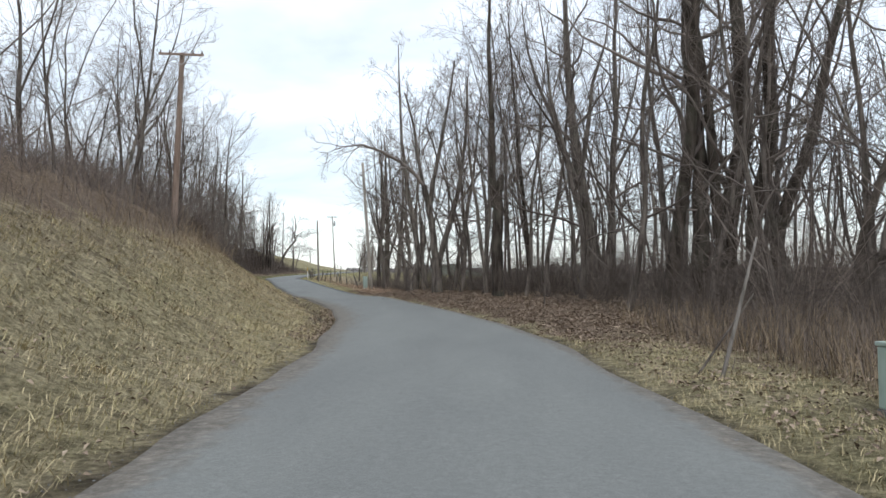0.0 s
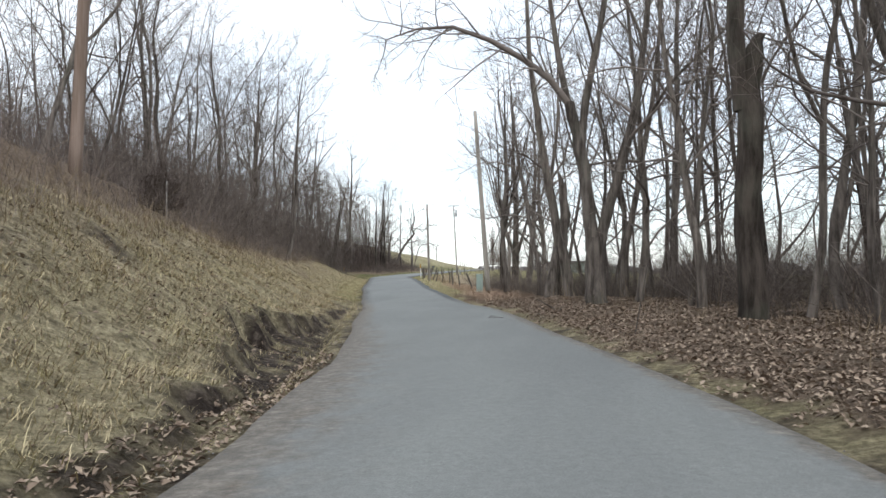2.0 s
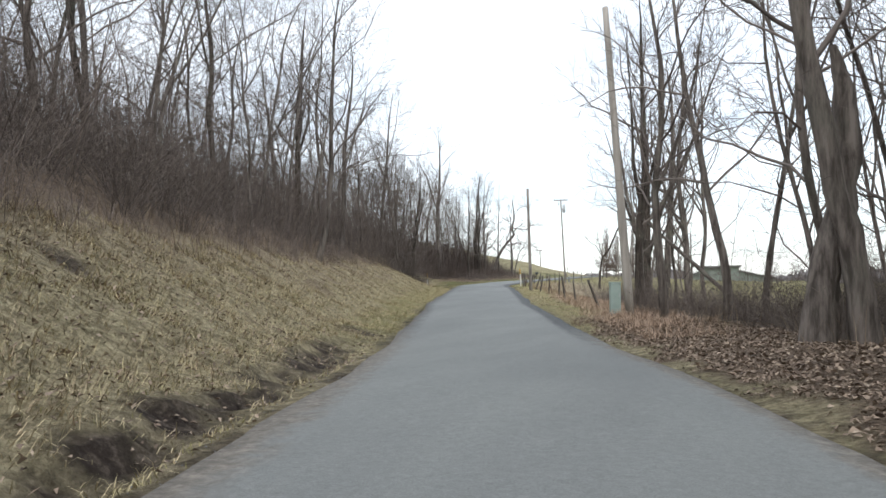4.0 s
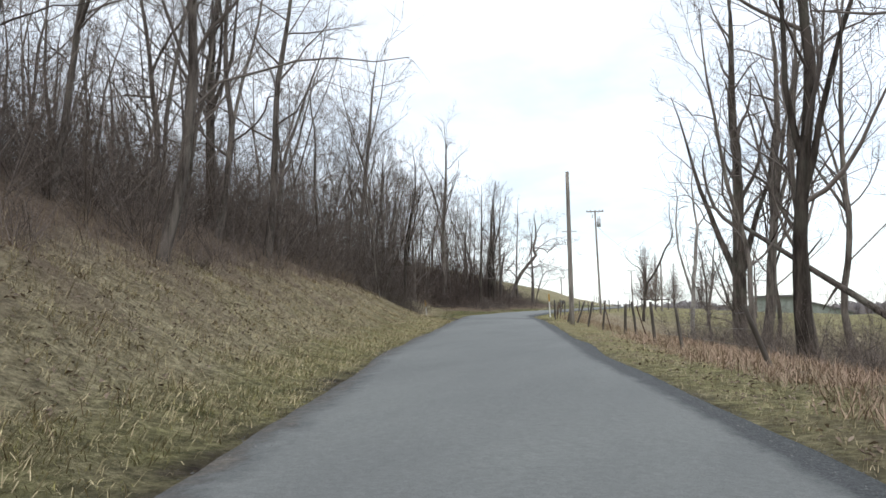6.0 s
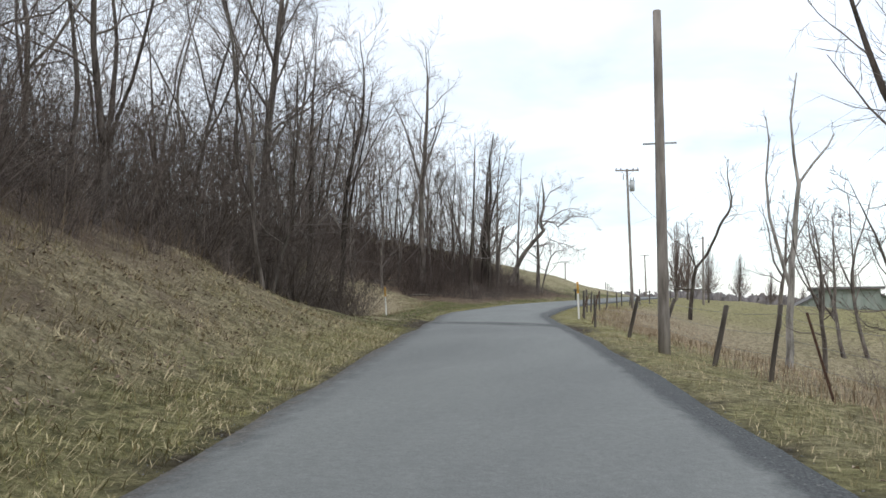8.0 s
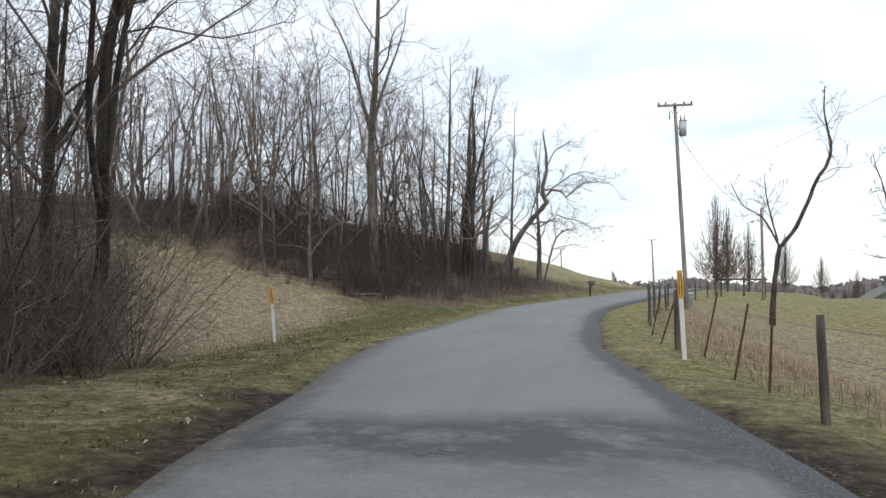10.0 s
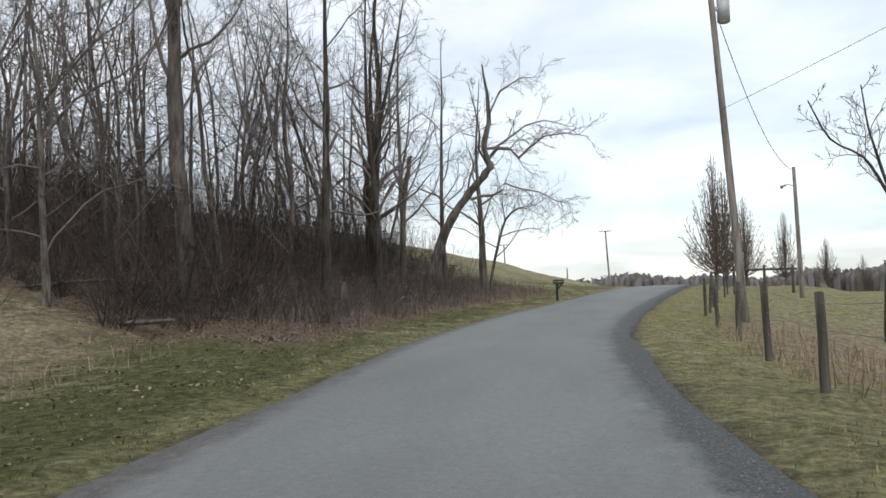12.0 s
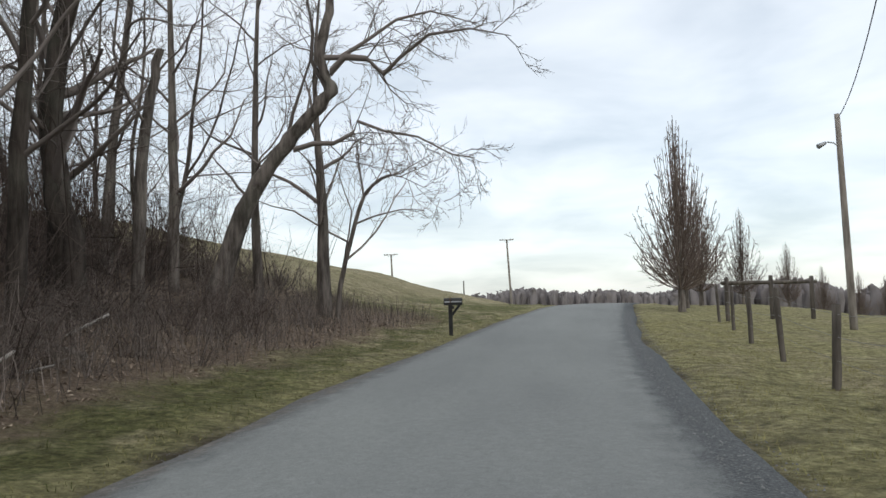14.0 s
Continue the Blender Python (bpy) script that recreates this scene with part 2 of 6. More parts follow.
CERAMIC = plain("brown_porcelain", (0.07, 0.045, 0.035), (0.11, 0.07, 0.055), 3.0, 0.3, specular=0.5)
WHITE_PLASTIC = plain("white_plastic", (0.58, 0.57, 0.54), (0.80, 0.79, 0.76), 5.0, 0.5, stretch=(1, 1, 0.3))
YELLOW = plain("yellow_sleeve", (0.52, 0.27, 0.03), (0.72, 0.40, 0.06), 6.0, 0.5)
BLACK_PAINT = plain("black_paint", (0.012, 0.012, 0.013), (0.035, 0.034, 0.033), 6.0, 0.55, relief=0.002)
DULL_SILVER = plain("dull_silver", (0.25, 0.26, 0.27), (0.42, 0.43, 0.44), 6.0, 0.5, 0.4)
BARN_PAINT = plain("pale_green_siding", (0.20, 0.235, 0.205), (0.29, 0.32, 0.285), 2.0, 0.7, stretch=(1, 1, 0.2))
ROOFING = plain("grey_roofing", (0.10, 0.10, 0.10), (0.18, 0.175, 0.17), 2.0, 0.7)
POLE_PALE = plain("bleached_pole_wood", (0.26, 0.235, 0.205), (0.48, 0.44, 0.39), 5.0, 0.9, stretch=(1, 1, 0.08), relief=0.01)
PEDESTAL = plain("dull_grey_pedestal", (0.17, 0.18, 0.175), (0.26, 0.27, 0.265), 4.0, 0.7)
BOX_GREEN = plain("green_grey_steel", (0.29, 0.37, 0.33), (0.36, 0.44, 0.40), 4.0, 0.6)
STONE = plain("gravel_stone", (0.09, 0.09, 0.09), (0.24, 0.235, 0.23), 12.0, 0.9)
# the haze over the distance is mixed into this bark colour
FAR_WOODS = plain("far_hazed_bare_woods", (0.15, 0.137, 0.138), (0.225, 0.207, 0.205), 0.35, 1.0, stretch=(1, 1, 0.4), specular=0.05)

# ---- the lie of the land ----
# the road's centre line: x, y and height of the surface
ROAD = np.array([
    (1.6, -60, -0.5), (1.0, -30, -0.2), (0.2, -10, -0.02), (-0.05, 4, 0.04), (-0.3, 9, 0.07), (-0.8, 17, 0.14), (-1.35, 21, 0.18),
    (-1.9, 24.5, 0.22), (-3.2, 31, 0.32), (-4.25, 35.2, 0.40), (-5.35, 39, 0.48), (-7.6, 47.2, 0.58), (-10.4, 56, 0.58),
    (-12.5, 62.5, 0.76), (-13.85, 66.8, 0.92), (-15.8, 72.6, 1.13), (-17.05, 77, 1.27), (-19.9, 87, 1.56), (-22.9, 97.5, 1.88),
    (-25.4, 106, 2.04), (-27.6, 114.2, 2.27), (-28.3, 119, 2.38), (-28.9, 123.4, 2.49), (-29.6, 131, 2.71), (-29.6, 138, 2.91),
    (-28.9, 151, 3.29), (-27.6, 165, 3.78), (-26.2, 178, 4.12), (-24.6, 190, 4.18), (-22.0, 205, 3.9), (-18.0, 225, 3.3), (-10, 260, 2.4),
    (0, 300, 1.5)])


def spline(rows, step):
    """Points at even steps along a smooth line through the rows."""
    p = np.asarray(rows, float)
    t = np.r_[0, np.cumsum(np.linalg.norm(np.diff(p[:, :2], axis=0), axis=1))]
    m = np.gradient(p, t, axis=0)
    s = np.arange(0, t[-1], step)
    i = np.clip(np.searchsorted(t, s, "right") - 1, 0, len(t) - 2)
    h = (t[i + 1] - t[i])[:, None]
    u = ((s - t[i]) / (t[i + 1] - t[i]))[:, None]
    return ((2 * u**3 - 3 * u**2 + 1) * p[i] + (u**3 - 2 * u**2 + u) * h * m[i]
            + (-2 * u**3 + 3 * u**2) * p[i + 1] + (u**3 - u**2) * h * m[i + 1])


LINE = spline(ROAD, 0.5)
AHEAD = np.gradient(LINE[:, :2], axis=0)
AHEAD /= np.linalg.norm(AHEAD, axis=1)[:, None]
HALF = 2.35


# how far the asphalt's left and right edges stand in from the lane's usual half width
LEFT_IN = ([0, 20, 27, 35, 46, 60, 70, 100, 110, 118, 126, 137, 150, 300], [0.0, 0.0, 0.18, 0.26, 0.12, 0.18, 0.26, 0.2, 0.18, 0.3, 0.38, 0.25, 0.28, 0.2])
RIGHT_IN = ([0, 22, 30, 37, 44, 56, 300], [0.0, 0.0, 0.22, 0.36, 0.18, 0.0, 0.0])


def narrowed(d, s, back=False):
    """Offsets from the centre line, stretched so that the asphalt's edge lies at the usual half width; or back again."""
    k = np.where(d < 0, np.interp(s, *LEFT_IN), np.interp(s, *RIGHT_IN))
    a = np.abs(d)
    if back:
        return np.sign(d) * np.where(a < HALF, a * (HALF - k) / HALF, a - k)
    return np.sign(d) * np.where(a < HALF - k, a * HALF / (HALF - k), a + k)


def along(x, y):
    """For places: the road's height beside them, the offset from the centre line (right is positive) and the y of the nearest point."""
    x, y = np.atleast_1d(np.asarray(x, float)), np.atleast_1d(np.asarray(y, float))
    z, d, yy = np.empty(len(x)), np.empty(len(x)), np.empty(len(x))
    for a in range(0, len(x), 4000):
        b = slice(a, a + 4000)
        dx, dy = x[b, None] - LINE[None, ::4, 0], y[b, None] - LINE[None, ::4, 1]
        k = np.argmin(dx * dx + dy * dy, axis=1)
        r = np.arange(len(k))
        ax, ay = AHEAD[::4][k].T
        side = dx[r, k] * ay - dy[r, k] * ax
        run = dx[r, k] * ax + dy[r, k] * ay
        far = np.hypot(dx[r, k], dy[r, k])
        d[b] = np.where(side >= 0, 1, -1) * np.where(np.abs(run) < 2, np.abs(side), far)
        yy[b] = LINE[::4, 1][k] + run * ay
        z[b] = np.interp(yy[b], LINE[:, 1], LINE[:, 2])
    return z, narrowed(d, yy), yy


def soft(a, lo, hi):
    u = np.clip((a - lo) / (hi - lo), 0, 1)
    return u * u * (3 - 2 * u)


def waves(x, y, size, seed):
    """Smooth unevenness of about -1 to 1, with bumps of about that size."""
    g = np.random.RandomState(seed)
    out = np.zeros(np.shape(x))
    for _ in range(7):
        a, p, k = g.uniform(0, 6.28), g.uniform(0, 6.28), 6.28 / size * g.uniform(0.6, 1.6)
        out = out + np.sin(k * (x * np.cos(a) + y * np.sin(a)) + p)
    return out / 3.5


BANK = ([-40, 40, 52, 70, 80, 88, 96, 100, 104, 110, 114, 120, 127, 135, 145, 155, 170, 195, 300], [3.2, 3.2, 2.95, 2.6, 2.5, 2.6, 2.2, 1.3, 0.6, -0.4, -0.75, -0.75, -0.15, 0.6, 1.0, 0.9, 0.6, 0.1, 0.0])
RISE = ([-40, 55, 87, 102, 112, 128, 140, 170, 190, 215, 240, 300], [0.5, 0.48, 0.40, 0.26, 0.17, 0.2, 0.31, 0.36, 0.33, 0.22, 0.12, 0.08])
DITCH = ([-40, 18, 25, 30, 34, 36, 40, 43, 48, 52, 54, 57, 300], [0.0, 0.05, 0.14, 0.27, 0.42, 0.48, 0.44, 0.22, 0.12, 0.22, 0.22, 0.0, 0.0])
WASHED = ([-40, 20, 25, 30, 33.5, 36, 38.5, 40.5, 42.5, 48, 53, 56], [0.55, 0.55, 0.65, 0.9, 1.7, 2.05, 1.85, 1.4, 1.05, 0.8, 1.3, 1.3])    # how far out the ditch is cut
RIGHT = ([-40, 15, 25, 50, 60, 78, 300], [-0.05, 0.0, 0.28, 0.25, 0.05, -0.2, -0.2])
SWALE = ([-40, 55, 75, 95, 112, 125, 140, 152, 300], [0.0, 0.0, 1.0, 2.0, 3.0, 3.2, 1.5, 0.3, 0.2])


def ragged(x, y):
    return 0.5 * waves(x, y, 2.3, 11) + 0.5 * waves(x, y, 0.9, 12)


def land(x, y, fine=True):
    """The height of the ground."""
    x, y = np.asarray(x, float), np.asarray(y, float)
    shape, x, y = x.shape, x.ravel(), y.ravel()
    z, d, s = along(x, y)
    out = np.where(d < 0, -d, d) - HALF
    e = np.maximum(out, 0)
    # the bank, the ditch at its foot and the hill above it
    bank, rise, ditch = np.interp(s, *BANK), np.interp(s, *RISE), np.interp(s, *DITCH)
    up = bank * np.interp(e, [0, 0.7, 1.9, 3.0, 6.0, 7.0], [0, 0, 0.10, 0.32, 0.96, 1.06])
    up += rise * 34 * (1 - np.exp(-np.maximum(e - 6.3, 0) / 34))
    w = ragged(x, y)
    up -= ditch * soft(e + 0.2 * w, 0.3, 0.75) * (1 - soft(e + 0.3 * w - np.interp(s, *WASHED), -0.12, 0.15))
    # the verge, the wood floor, the swale and the pasture
    down = np.interp(s, *RIGHT) * soft(e, 0.2, 2.6) - np.interp(s, *SWALE) * soft(e, 2.0, 11.0) * (1 - 0.5 * soft(e, 16, 45))
    down -= 0.03 * np.maximum(e - 12, 0) * (1 - soft(e, 60, 200))
    down -= 1.1 * soft(s, 162, 180) * soft(e, 8, 13)
    h = z + np.where(d < 0, up, down)
    h = np.where(out < 0, z - 0.09 - 0.06 * soft(-out, 0.0, 0.3), h - 0.02 - 0.07 * (1 - soft(out, 0.15, 0.9)))
    far = soft(np.hypot(x + 20, y - 90), 170, 420)
    h = h * (1 - far) + far * (-6 + 3 * waves(x, y, 240, 5))
    if fine:
        rough = soft(out, 0.2, 1.5)
        h += rough * (0.035 * waves(x, y, 1.1, 1) + 0.06 * waves(x, y, 3.7, 2))
        h += soft(out, 1.2, 2.4) * (d < 0) * (1 - soft(s, 96, 104)) * (0.055 * np.abs(waves(x, y, 1.7, 21)) + 0.07 * waves(x, y, 2.6, 22)) + soft(e, 8, 16) * 0.25 * waves(x, y, 14, 3)
    return h.reshape(shape)


def spot(x, y):
    return float(land(np.array([x]), np.array([y]))[0])


# ---- ways of making meshes ----


def mesh_of(name, verts, faces, material, smooth=False):
    me = bpy.data.meshes.new(name)
    verts = np.asarray(verts, np.float32)
    if isinstance(faces, np.ndarray):
        n, k = faces.shape
        me.vertices.add(len(verts))
        me.vertices.foreach_set("co", verts.ravel())
        me.loops.add(n * k)
        me.loops.foreach_set("vertex_index", faces.astype(np.int32).ravel())
        me.polygons.add(n)
        me.polygons.foreach_set("loop_start", np.arange(0, n * k, k, dtype=np.int32))
        me.update(calc_edges=True)
    else:
        me.from_pydata(verts.tolist(), [], faces)
    if smooth:
        me.polygons.foreach_set("use_smooth", np.ones(len(me.polygons), bool))
    me.materials.append(material)
    return me


def part(name, bm, material, parent, label=""):
    """Links a bmesh as one mesh object under a thing or a part."""
    me = bm
    if isinstance(bm, bmesh.types.BMesh):
        me = bpy.data.meshes.new(name)
        bm.to_mesh(me)
        bm.free()
        me.materials.append(material)
    ob = new(name, me)
    ob.parent = parent
    return tagged(ob, label)


def thing(name, place, label, category, group="", turn=0.0, lean=(0.0, 0.0)):
    ob = new(name)
    ob.empty_display_size = 0.2
    ob.matrix_basis = pose(*place, lean[0], lean[1], turn)
    return tagged(ob, label, category, group)


def crossed(a, b):
    return np.array((a[1] * b[2] - a[2] * b[1], a[2] * b[0] - a[0] * b[2], a[0] * b[1] - a[1] * b[0]))


def tube(points, radii, sides=8, caps=True):
    """Vertices and quads of a round tube along points."""
    p, r = np.asarray(points, float), np.asarray(radii, float)
    n = len(p)
    d = p[-1] - p[0]
    d /= np.linalg.norm(d) + 1e-9
    u = crossed(d, (0, 0, 1) if abs(d[2]) < 0.8 else (1, 0, 0))
    u /= np.linalg.norm(u) + 1e-9
    v = crossed(d, u)
    a = np.arange(sides) * 2 * np.pi / sides
    ring = np.cos(a)[:, None] * u + np.sin(a)[:, None] * v
    verts = (p[:, None] + r[:, None, None] * ring[None]).reshape(-1, 3)
    i, j = np.meshgrid(np.arange(n - 1), np.arange(sides), indexing="ij")
    k = (j + 1) % sides
    faces = np.stack([i * sides + j, i * sides + k, (i + 1) * sides + k, (i + 1) * sides + j], -1).reshape(-1, 4)
    return verts, faces


def thirds(v, f):
    """The same faces as triangles."""
    return (v, np.concatenate([f[:, (0, 1, 2)], f[:, (0, 2, 3)]])) if f.shape[1] == 4 else (v, f)


def spike(points, radii):
    """A three-sided shoot that ends in a point, in triangles."""
    p = np.asarray(points, float)
    n = len(p) - 1
    v, f = tube(p[:-1], radii[:n], 3) if n > 1 else tube(p, radii, 3)
    v = np.vstack([v[:3 * n], p[-1]])
    t = np.concatenate([f[:, (0, 1, 2)], f[:, (0, 2, 3)]]) if n > 1 else np.empty((0, 3), int)
    b, e = 3 * (n - 1), 3 * n
    return v, np.concatenate([t, np.array([(b, b + 1, e), (b + 1, b + 2, e)])])


def joined(pieces):
    verts, faces, n = [], [], 0
    for v, f in pieces:
        verts.append(v)
        faces.append(f + n)
        n += len(v)
    return np.concatenate(verts), np.concatenate(faces)


def box_bm(size, at=(0, 0, 0), bevel=0.0, turn=None):
    bm = bmesh.new()
    bmesh.ops.create_cube(bm, size=1.0)
    bmesh.ops.scale(bm, vec=size, verts=bm.verts)
    if bevel:
        bmesh.ops.bevel(bm, geom=bm.edges[:], offset=bevel, segments=2, affect="EDGES", profile=0.6)
    if turn is not None:
        bmesh.ops.transform(bm, matrix=turn, verts=bm.verts)
    bmesh.ops.translate(bm, vec=at, verts=bm.verts)
    return bm


def rod_bm(a, b, r0, r1=None, sides=10, wobble=0.0, rings=1, seed=0, bevel=0.0):
    """A rod from a to b, a little uneven where wobble is given, with its ends closed."""
    g = random.Random(seed)
    a, b = Vector(a), Vector(b)
    r1 = r0 if r1 is None else r1
    d = (b - a).normalized()
    u = d.orthogonal().normalized()
    v = d.cross(u)
    bm = bmesh.new()
    loops = []
    fat = [1 + wobble * g.uniform(-1, 1) for _ in range(sides)]
    for i in range(rings + 1):
        f = i / rings
        c = a.lerp(b, f) + (u * g.uniform(-1, 1) + v * g.uniform(-1, 1)) * wobble * r0 * (0.6 if 0 < i < rings else 0)
        r = r0 + (r1 - r0) * f
        loops.append([bm.verts.new(c + (u * math.cos(k * 2 * math.pi / sides) + v * math.sin(k * 2 * math.pi / sides)) * r * fat[k] * (1 + wobble * 0.4 * g.uniform(-1, 1)))
                      for k in range(sides)])
    for x, y in zip(loops, loops[1:]):
        for k in range(sides):
            bm.faces.new((x[k], x[(k + 1) % sides], y[(k + 1) % sides], y[k])).smooth = True
    bm.faces.new(loops[0][::-1])
    bm.faces.new(loops[-1])
    if bevel:
        ends = [e for e in bm.edges if len(e.link_faces) == 2 and any(len(f.verts) > 4 for f in e.link_faces)]
        bmesh.ops.bevel(bm, geom=ends, offset=bevel, segments=2, affect="EDGES")
    return bm


# ---- the ground, one sheet to the horizon ----


def steps(lo, hi, fine, reach, grow):
    a = [lo - 0.0]
    d = fine
    while a[-1] > lo - reach:
        d *= grow
        a.append(a[-1] - d)
    b = [hi]
    d = fine
    while b[-1] < hi + reach:
        d *= grow
        b.append(b[-1] + d)
    return np.array(a[:0:-1] + list(np.arange(lo, hi, fine)) + b)


gx, gy = steps(-42, 12, 0.36, 1900, 1.15), steps(-1, 162, 0.36, 1900, 1.14)
# closer rows where the ditch has washed out the foot of the bank
gx = np.unique(np.r_[gx[(gx < -10.5) | (gx > -3.2)], np.arange(-10.5, -3.2, 0.2)])
gy = np.unique(np.r_[gy[(gy < 19) | (gy > 47)], np.arange(19, 47, 0.2)])
X, Y = np.meshgrid(gx, gy)
Z = land(X, Y)
nx, ny = len(gx), len(gy)
i, j = np.meshgrid(np.arange(ny - 1), np.arange(nx - 1), indexing="ij")
quads = np.stack([i * nx + j, i * nx + j + 1, (i + 1) * nx + j + 1, (i + 1) * nx + j], -1).reshape(-1, 4)
ground_mesh = mesh_of("ground", np.stack([X.ravel(), Y.ravel(), Z.ravel()], -1), quads, GROUND, True)


def zones(x, y):
    """How green, littered, bare and rust-coloured the ground is."""
    z, d, s = along(x, y)
    e = np.abs(d) - HALF
    left, right = d < 0, d >= 0
    w = ragged(x, y)
    dirt = np.where(left, soft(s, 19, 27) * (1 - 0.75 * soft(s, 42, 45) * (1 - soft(np.abs(s - 56.5), 0.8, 2.0))) * (1 - soft(s, 58, 60)) * soft(e + 0.2 * w, 0.4, 0.75) * (1 - soft(e + 0.3 * w - np.interp(s, *WASHED), 0.12, 0.32)), 0)
    dirt = np.maximum(dirt, np.where(left & (s < 70), 0.8 * (1 - soft(e + 0.3 * w, 0.1, 0.5)) * (e > -1), 0))
    dirt = np.maximum(dirt, np.where(right & (s > 15) & (s < 40), (1 - soft(e + 0.3 * w, 0.1, 0.35)) * (e > -1), 0))
    dirt = np.maximum(dirt, 0.75 * (1 - soft(e + 0.15 * w, 0.1, 0.35)) * (e > -1))
    dirt = np.maximum(dirt, 0.95 * soft(s + 0.5 * w, 100.3, 101.6) * (1 - soft(s + w, 105.6, 107.2)) * (1 - soft(e + 0.4 * w, 0.5, 1.1)) * (e > -1))
    wood_left = np.where(left, np.maximum(soft(e + 0.7 * w, 4.8, 6.2) * (1 - soft(s, 106, 112)), soft(s + 1.5 * w - 0.20 * e, 128.5, 130.5) * soft(e + 0.5 * w, 1.6, 2.8) * (1 - soft(s, 156, 164))), 0)
    wood_left *= 1 - soft(e, 24, 32) * soft(s, 118, 128)
    wood_right = np.where(right, soft(s + w, 13, 19) * (1 - soft(s + 2 * w, 60, 68)) * soft(e + 0.4 * w, 0.3, 0.9), 0)
    brown = np.where(left, 0.65 * soft(s, 54, 68) * (1 - soft(s, 94, 98)) * soft(e, 2.2, 3.4) * np.clip(0.4 + 0.9 * waves(x, y, 3.1, 18), 0, 1), 0)
    litter = np.clip(wood_left + wood_right + brown, 0, 1)
    litter = np.maximum(litter, np.where(right & (s < 20), soft(e + w, 2.4, 4.0), 0))
    rust = np.where(right, soft(s, 60, 70) * soft(e + 0.5 * w, 2.0, 3.2) * (1 - 0.65 * soft(e + 2 * w, 7, 16)) * (1 - soft(s, 134, 150)), 0)
    rust = np.maximum(rust, np.where(left, 0.75 * soft(e, 3.0, 5.0) * (1 - soft(s, 92, 100)), 0))
    rust = np.maximum(rust, np.where(left, 0.8 * soft(s, 104, 112) * soft(e + w, 4.5, 7.5) * (1 - soft(s - 0.22 * e, 124, 130)), 0))
    dirt *= np.where(left & (s < 60) & (e > 0.55), np.clip(1.0 + 0.7 * waves(x, y, 0.8, 15), 0.35, 1), 1)
    holes = np.where(left & (s < 62), soft(waves(x, y, 2.0, 16) + 0.5 * waves(x, y, 0.7, 17), 1.15, 1.35) * soft(e, 1.8, 2.4) * (1 - soft(e, 4.0, 5.0)), 0)
    dirt = np.maximum(dirt, 0.8 * holes)
    green = np.where(left, np.interp(s, [0, 20, 34, 60, 75, 90, 105, 114], [0.6, 0.5, 0.3, 0.3, 0.4, 0.8, 1.2, 2.3]), np.interp(s, [0, 60, 95, 120, 300], [0.9, 0.9, 0.9, 1.0, 1.0]))
    green = np.where(left, green + (np.minimum(green, 0.95) - green) * soft(e, 5, 8), green)
    green = green + np.where(left, 1.3 * soft(s, 52, 62) * (1 - soft(s, 102, 110)) * (1 - soft(e + 0.4 * w, 0.8, 2.0)), 0)
    moss = np.where(right, soft(s, 55, 70) * (1 - soft(e + 0.6 * w, 2.0, 3.4) * (1 - soft(s, 132, 144))), 0.9 * soft(s, 52, 62) * (1 - soft(s, 98, 106)) * (1 - soft(e + 0.5 * w, 1.0, 2.2)))
    moss = np.maximum(moss, np.where(left & (s > 100), 1 - soft(e + 0.3 * w, 0.4, 1.1), 0))
    return green, litter, np.clip(dirt, 0, 1), np.clip(rust, 0, 1), np.clip(moss, 0, 1)


for key, values in zip(("green", "litter", "dirt", "rust", "moss"), zones(X.ravel(), Y.ravel())):
    ground_mesh.attributes.new(key, "FLOAT", "POINT").data.foreach_set("value", values.astype(np.float32))
ground = tagged(new("ground", ground_mesh), "rolling ground with winter grass, dead leaves and bare earth", "ground", kind="structure")


def strip(name, s0, s1, offs, lift, material, wander=0.0, seed=3):
    """A band laid along the road, between offsets from its centre line, with a turned-down edge."""
    k = np.arange(np.argmin(np.abs(LINE[:, 1] - s0)), np.argmin(np.abs(LINE[:, 1] - s1)))
    p, a = LINE[k], AHEAD[k]
    g = np.random.RandomState(seed)
    rows = []
    for c, (o, dz) in enumerate(zip(offs, lift)):
        edge = c in (0, 1, len(offs) - 2, len(offs) - 1)
        w = wander * (waves(p[:, 0] * 1.0, p[:, 1], 5.0, seed + (0 if c < 2 else 1)) + 0.22 * g.uniform(-1, 1, len(k))) if edge else 0
        w = narrowed(np.full(len(k), float(o)) + w, p[:, 1], True) - o
        rows.append(np.stack([p[:, 0] + a[:, 1] * (o + w), p[:, 1] - a[:, 0] * (o + w), p[:, 2] + dz], -1))
    v = np.stack(rows, 1).reshape(-1, 3)
    m = len(offs)
    i, j = np.meshgrid(np.arange(len(k) - 1), np.arange(m - 1), indexing="ij")
    f = np.stack([i * m + j, i * m + j + 1, (i + 1) * m + j + 1, (i + 1) * m + j], -1).reshape(-1, 4)
    return mesh_of(name, v, f, material, True)


H = HALF
ACROSS = [-H - 0.17, -H - 0.1, -H + 0.06, -H + 0.22, -H + 0.45, -1.55, -0.8, 0, 0.8, 1.55, H - 0.45, H - 0.22, H - 0.06, H + 0.1, H + 0.17]
road_mesh = strip("road", -59, 298, ACROSS, [-0.16, -0.022, -0.012, -0.004, 0.004, 0.014, 0.028, 0.035, 0.028, 0.014, 0.004, -0.004, -0.012, -0.022, -0.16], ASPHALT, 0.07, 3)
co = np.empty(len(road_mesh.vertices) * 3, np.float32)
road_mesh.vertices.foreach_get("co", co)
_, d, s = along(co[0::3], co[1::3])
e = np.abs(d) - H
first = 1 - soft(s, 52, 62)
